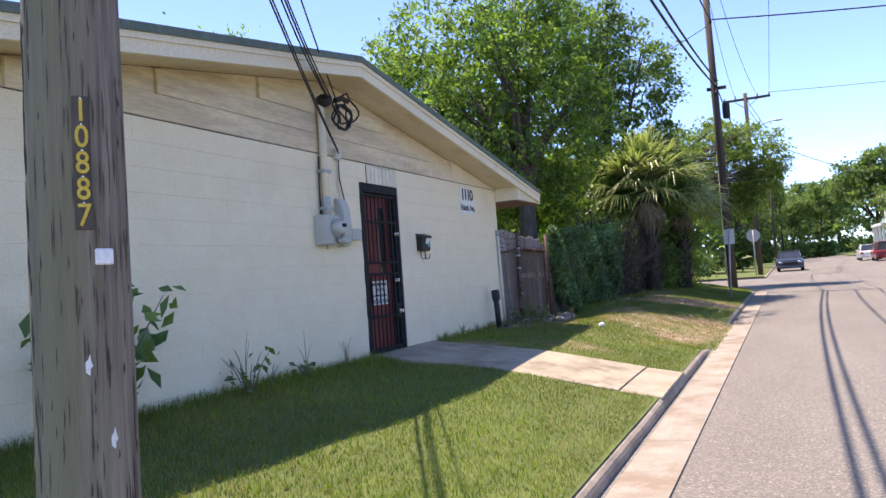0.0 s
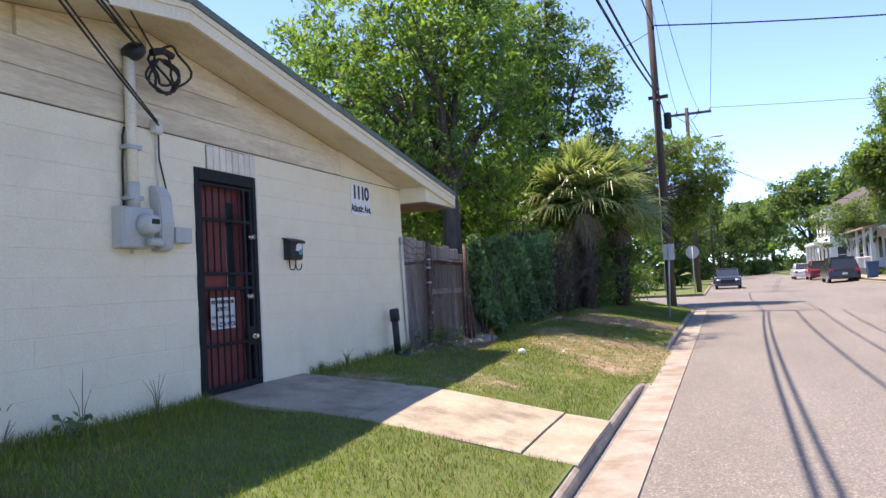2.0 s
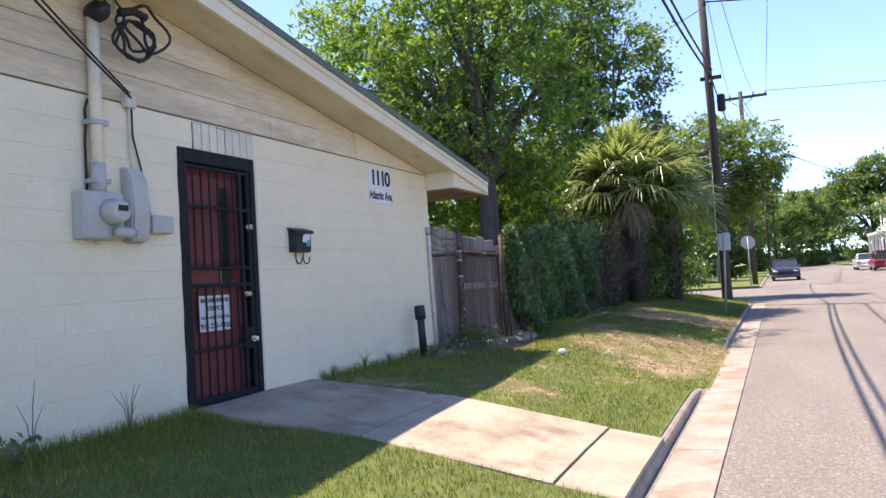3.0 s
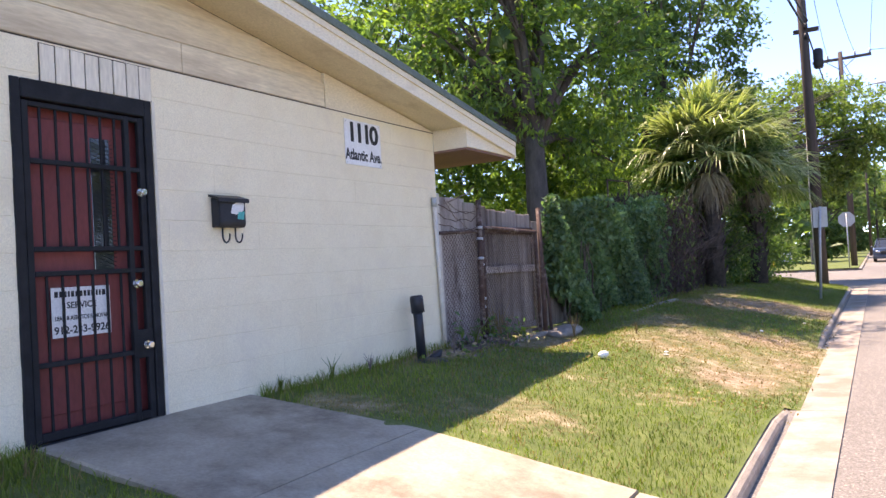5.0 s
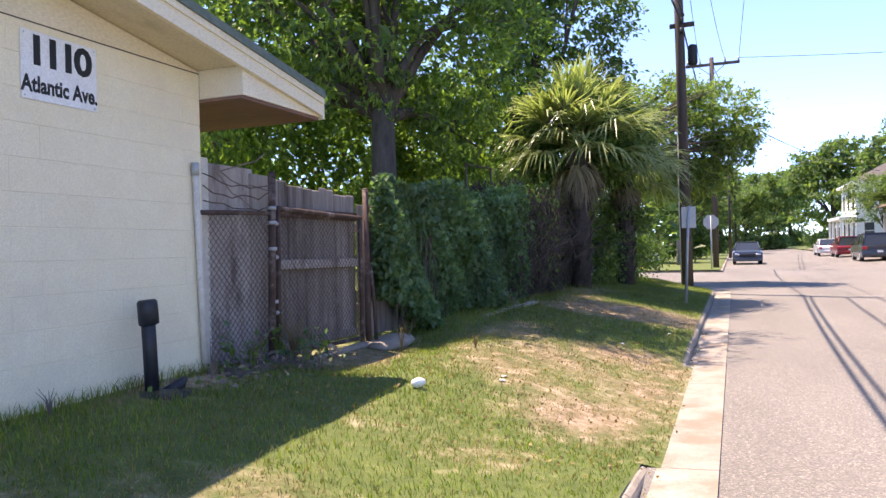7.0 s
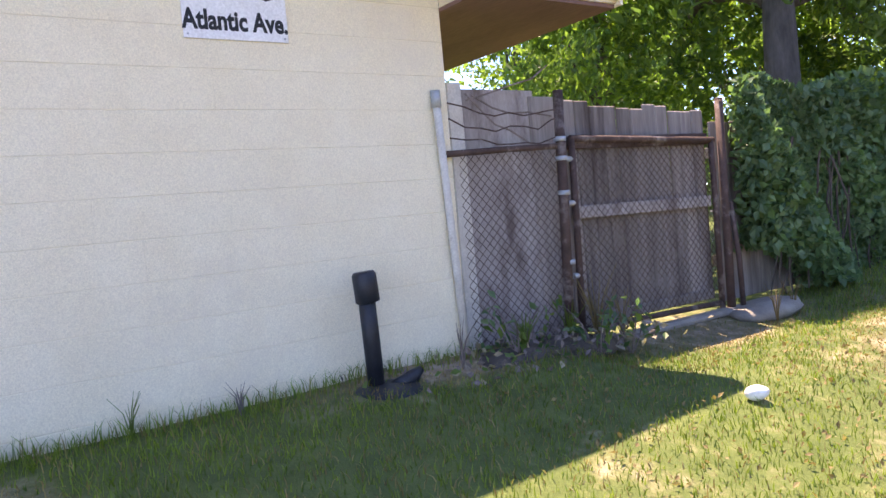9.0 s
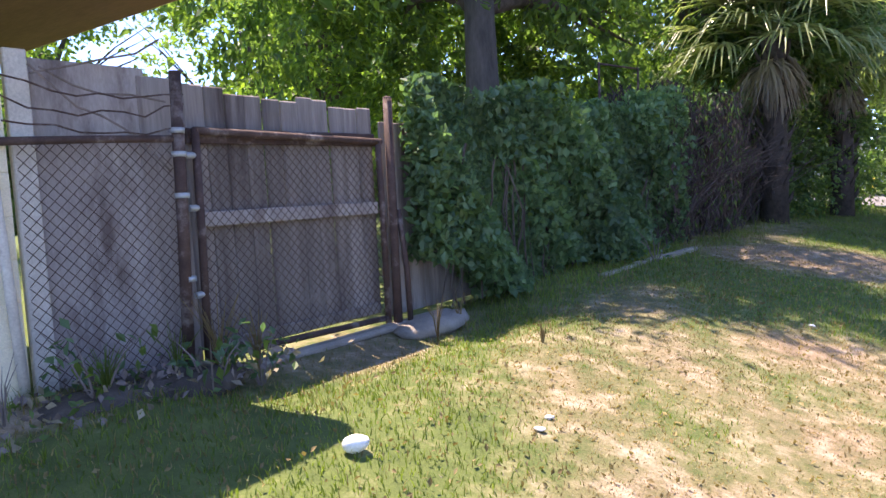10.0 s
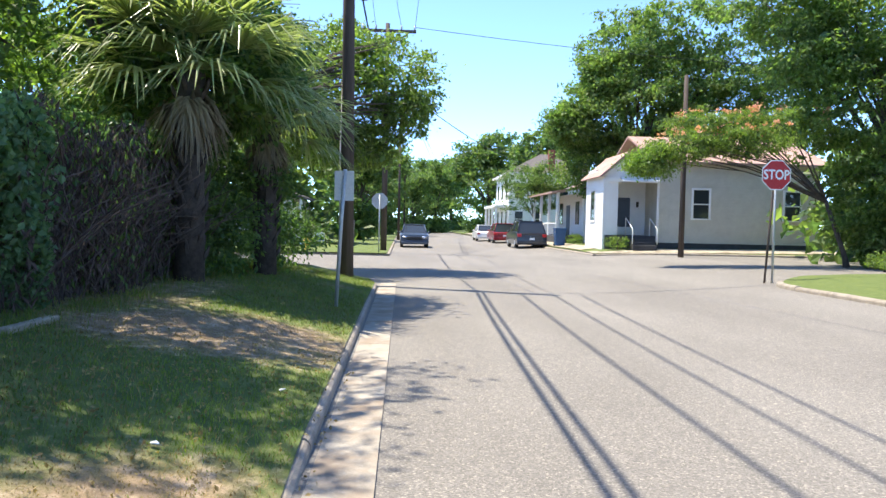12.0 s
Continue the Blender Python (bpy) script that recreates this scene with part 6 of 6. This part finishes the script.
p, w = crown_points([(-4.0, -0.2, 4.5, 1.5, 1.4, 0.25), (-5.8, 0, 4.3, 1.2, 1.2, 0.25), (-2.4, 0.3, 5.2, 1.7, 1.5, 0.25), (-4.8, 0.2, 5.0, 1.6, 1.2, 0.2)], 10, 30, 0.08)
leaves("blossom", p, 0.10, [FLOWER], mim, None, 0.7, 0, w, "pink powder-puff blossom")
tree("crape_myrtle", (9.7, 70.5, 0.35), 0.10, 1.9, [(0, 0, 3.4, 2.1, 2.1, 1.4), (-0.9, 0.5, 4.9, 1.7, 1.7, 1.2), (1.0, -0.4, 5.0, 1.6, 1.6, 1.2)], 26, 70, 0.28, 0.17, [LEAF_FAR, LEAF_DARK], "rounded crape myrtle on the verge", (0.6, 0.4), group="street trees")
for x, y, s in ((5.5, 150, 1.6), (1.0, 135, 1.2), (12.5, 126, 1.9), (-4.5, 75, 1.0), (-5.5, 92, 1.2), (-4.0, 110, 1.45), (21, 113, 2.0), (10, 175, 1.8), (-8, 140, 1.8), (24, 84, 1.5), (2.5, 165, 1.8), (-3, 152, 1.6)):
    tree("roadside_tree", (x, y, 0.05), 0.2 * s, 2.6 * s, [(0, 0, 1.2, 1.6 * s, 1.6 * s, 1.2), (0, 0, 4.2 * s, 2.9 * s, 2.9 * s, 2.4 * s), (0.8 * s, 0, 6.8 * s, 1.9 * s, 1.9 * s, 1.6 * s), (-1.3 * s, 0.4, 5.8 * s, 1.9 * s, 1.9 * s, 1.5 * s)],
         24, 60, 0.36 * s, 0.34 * s, [LEAF_FAR, LEAF_DARK], "leafy tree lining the far end of the street", (0.5, 0.5), group="street trees")
woods = []
for x, y, s in [(-26 - 6 * math.sin(k * 2.1), -6 + k * 7, 1.0 + 0.3 * math.sin(k * 1.3)) for k in range(14)] + [(-10 - k * 3.2, 62 + 7 * math.sin(k * 1.7), 1.1) for k in range(6)] + [(26 + k * 5, 72 + 10 * math.sin(k * 1.9), 1.4) for k in range(7)] \
        + [(24 + 3 * math.sin(k), 8 + k * 6, 1.1) for k in range(7)] + [(-40 + k * 7.5, 215 + 9 * math.sin(k * 2.3), 2.1 + 0.4 * math.sin(k * 1.7)) for k in range(14)]:
    woods.append(crown_points([(x, y, 1.6, 6.0 * s, 3.0 * s, 2.2), (x, y, 3.4 * s, 4.2 * s, 3.6 * s, 3.0 * s), (x + 1.5, y, 6.0 * s, 2.8 * s, 2.8 * s, 2.2 * s)], 12, 55, 0.6 * s)[0])
tagged(leaves("far_woods", np.concatenate(woods), 0.8, [LEAF_FAR, LEAF_DARK], None, (0.5, 0.5), 0.6, 0.2), "belt of leafy trees closing the distance", "trees", kind="stuff")
for x, y, s in ((9.9, 48.3, 0.8), (10.2, 58.6, 0.7), (12.4, 31.9, 0.5)):
    sh = thing("shrub", (x, y, float(np.interp(x, (8, 10, 20), (0.22, 0.46, 0.56)))), "clipped yellow-green shrub by the house", "shrub", "shrubs")
    p, w = crown_points([(0, 0, 0.38 * s, 0.75 * s, 0.55 * s, 0.4 * s)], 26, 46, 0.1)
    leaves("foliage", p, 0.08, [LEAF_FAR, LEAF_LIME], sh, (0.6, 0.4), 0.5, 0, w)
    part("stem", tube([(0, 0, -0.1), (0, 0, 0.3 * s)], 0.03, 6), BARK, sh)

# ---- grass blades over the lawn ----
def blades(name, x, y, h, w, materials, share, label, lean=0.6):
    n = len(x)
    z = lawn_z(x, y) + bumpy(x, y) * smooth(-1.7, -2.2, x) - 0.004
    a = R.uniform(0, 6.283, n)
    b = R.uniform(0, 6.283, n)
    ln = R.uniform(0.1, lean, n) * h
    base = np.stack([x, y, z], -1)
    dx = np.stack([np.cos(a), np.sin(a), 0 * a], -1) * (w * R.uniform(0.6, 1.3, n))[:, None]
    tip = base + np.stack([np.cos(b) * ln, np.sin(b) * ln, h], -1)
    mid = base + np.stack([np.cos(b) * ln * 0.3, np.sin(b) * ln * 0.3, h * 0.6], -1)
    v = np.stack([base - dx, base + dx, mid + dx * 0.7, tip, mid - dx * 0.7], 1).reshape(-1, 3)
    i = np.arange(n) * 5
    f = np.concatenate([np.stack([i, i + 1, i + 2], -1), np.stack([i, i + 2, i + 4], -1), np.stack([i + 4, i + 2, i + 3], -1)], 0)
    pick = (R.uniform(size=n) < share).astype(np.int32)
    return tagged(raw(name, v, f, materials, None, "", np.concatenate([pick] * 3)), label, "grass", kind="stuff")


def off_walk(x, y):
    return ~((y > 7.56) & (y < 9.22))


n = 150000
y = 2.2 + 28 * R.uniform(size=n) ** 1.5
x = R.uniform(-4.68, -1.36, n)
wr = wear(x, y)
dry = 0.12 + 0.9 * smooth(0.1, 0.4, wr) + 0.15 * (np.sin(x * 2.1 + y * 0.8) > 0.4)
keep = off_walk(x, y) & (R.uniform(size=n) > smooth(0.12, 0.5, wr) * 0.7) & (x < left_edge(y) - 0.02)
x, y, dry, wr = x[keep], y[keep], dry[keep], wr[keep]
h = R.uniform(0.02, 0.055, len(x)) * (1 - 0.6 * smooth(0.1, 0.35, wr)) * (1 + 0.5 * smooth(-3.6, -4.5, x))
blades("grass", x, y, h, 0.0032, [GRASS, STRAW], np.clip(dry, 0, 0.85), "short lawn grass, green with straw patches", 1.0)
n = 60000
x, y = R.uniform(-4.3, -1.4, n), R.uniform(9.3, 21.5, n)
keep = (R.uniform(size=n) < smooth(0.06, 0.35, wear(x, y)) * (0.45 + 0.55 * (np.sin(x * 7 + np.sin(y * 5)) * np.sin(y * 6.1 + x) > -0.2))) & (x < left_edge(y) - 0.03)
x, y = x[keep], y[keep]
blades("thatch", x, y, R.uniform(0.006, 0.022, len(x)), 0.0032, [STRAW, DEADFROND], 0.35, "matted dry straw lying over the bare dirt", 2.6)
n = 5200
y = np.concatenate([R.uniform(2.2, 7.5, n), R.uniform(9.2, 12.0, n // 7), R.uniform(14.8, 29, n // 2)])
x = np.concatenate([-4.66 + np.abs(R.normal(0, 0.22, n)), -4.66 + np.abs(R.normal(0, 0.07, n // 7)), -4.3 + np.abs(R.normal(0, 0.25, n // 2))])
blades("tall_grass", x, y, R.uniform(0.04, 0.13, len(x)), 0.003, [GRASS, STRAW], 0.2, "longer uncut grass along the wall and vines", 0.8)
# fallen leaves on the dry part of the lawn and in the gutter
n = 2400
x, y = R.uniform(-4.0, -1.3, n), R.uniform(11.5, 20, n)
z = np.where(x < -1.56, lawn_z(x, y) + 0.02, -0.045)
z = np.where((x >= -1.56) & (x < -1.4) & (y > 16.3), 0.066, z)
lit = leaves("fallen_leaves", np.stack([x, y, z], -1), 0.032, [STRAW], None, None, 0.6)
tagged(lit, "scattered dry brown leaves on lawn and gutter", "leaf litter", kind="stuff")

# ---- painted blocks of the front wall ----
row_h, col = 0.2032, 0.4064
def block_mesh(w):
    bm = box((-0.004, 0.0001, 0.0012), (0.0, w - 0.0001, row_h - 0.0026), 0)
    for v in bm.verts:
        if v.co.x > -0.002:
            v.co.z += 0.0022 if v.co.z < row_h / 2 else -0.0026
    me = bpy.data.meshes.new("block")
    bm.to_mesh(me)
    bm.free()
    me.materials.append(BLOCK)
    return me
cache = {}
z, k = ZS - 12 * row_h, 0
while z < ZS - 0.05:
    y = Y0 - (col / 2 if k % 2 else 0)
    while y < Y1 - 0.01:
        a, b = max(y, Y0), min(y + col, Y1)
        spans = [(a, b)]
        if z + row_h > DZ0 and z < DZ1 and b > DY0 and a < DY1:
            spans = [s for s in ((a, DY0), (DY1, b)) if s[1] - s[0] > 0.02]
        for p, q in spans:
            w = round(q - p, 3)
            if w not in cache:
                cache[w] = block_mesh(w)
            ob = new("block", cache[w])
            ob.parent = front
            ob.location = (WX + random.uniform(-0.0005, 0.0005), p, z)
        y += col
    z += row_h
    k += 1
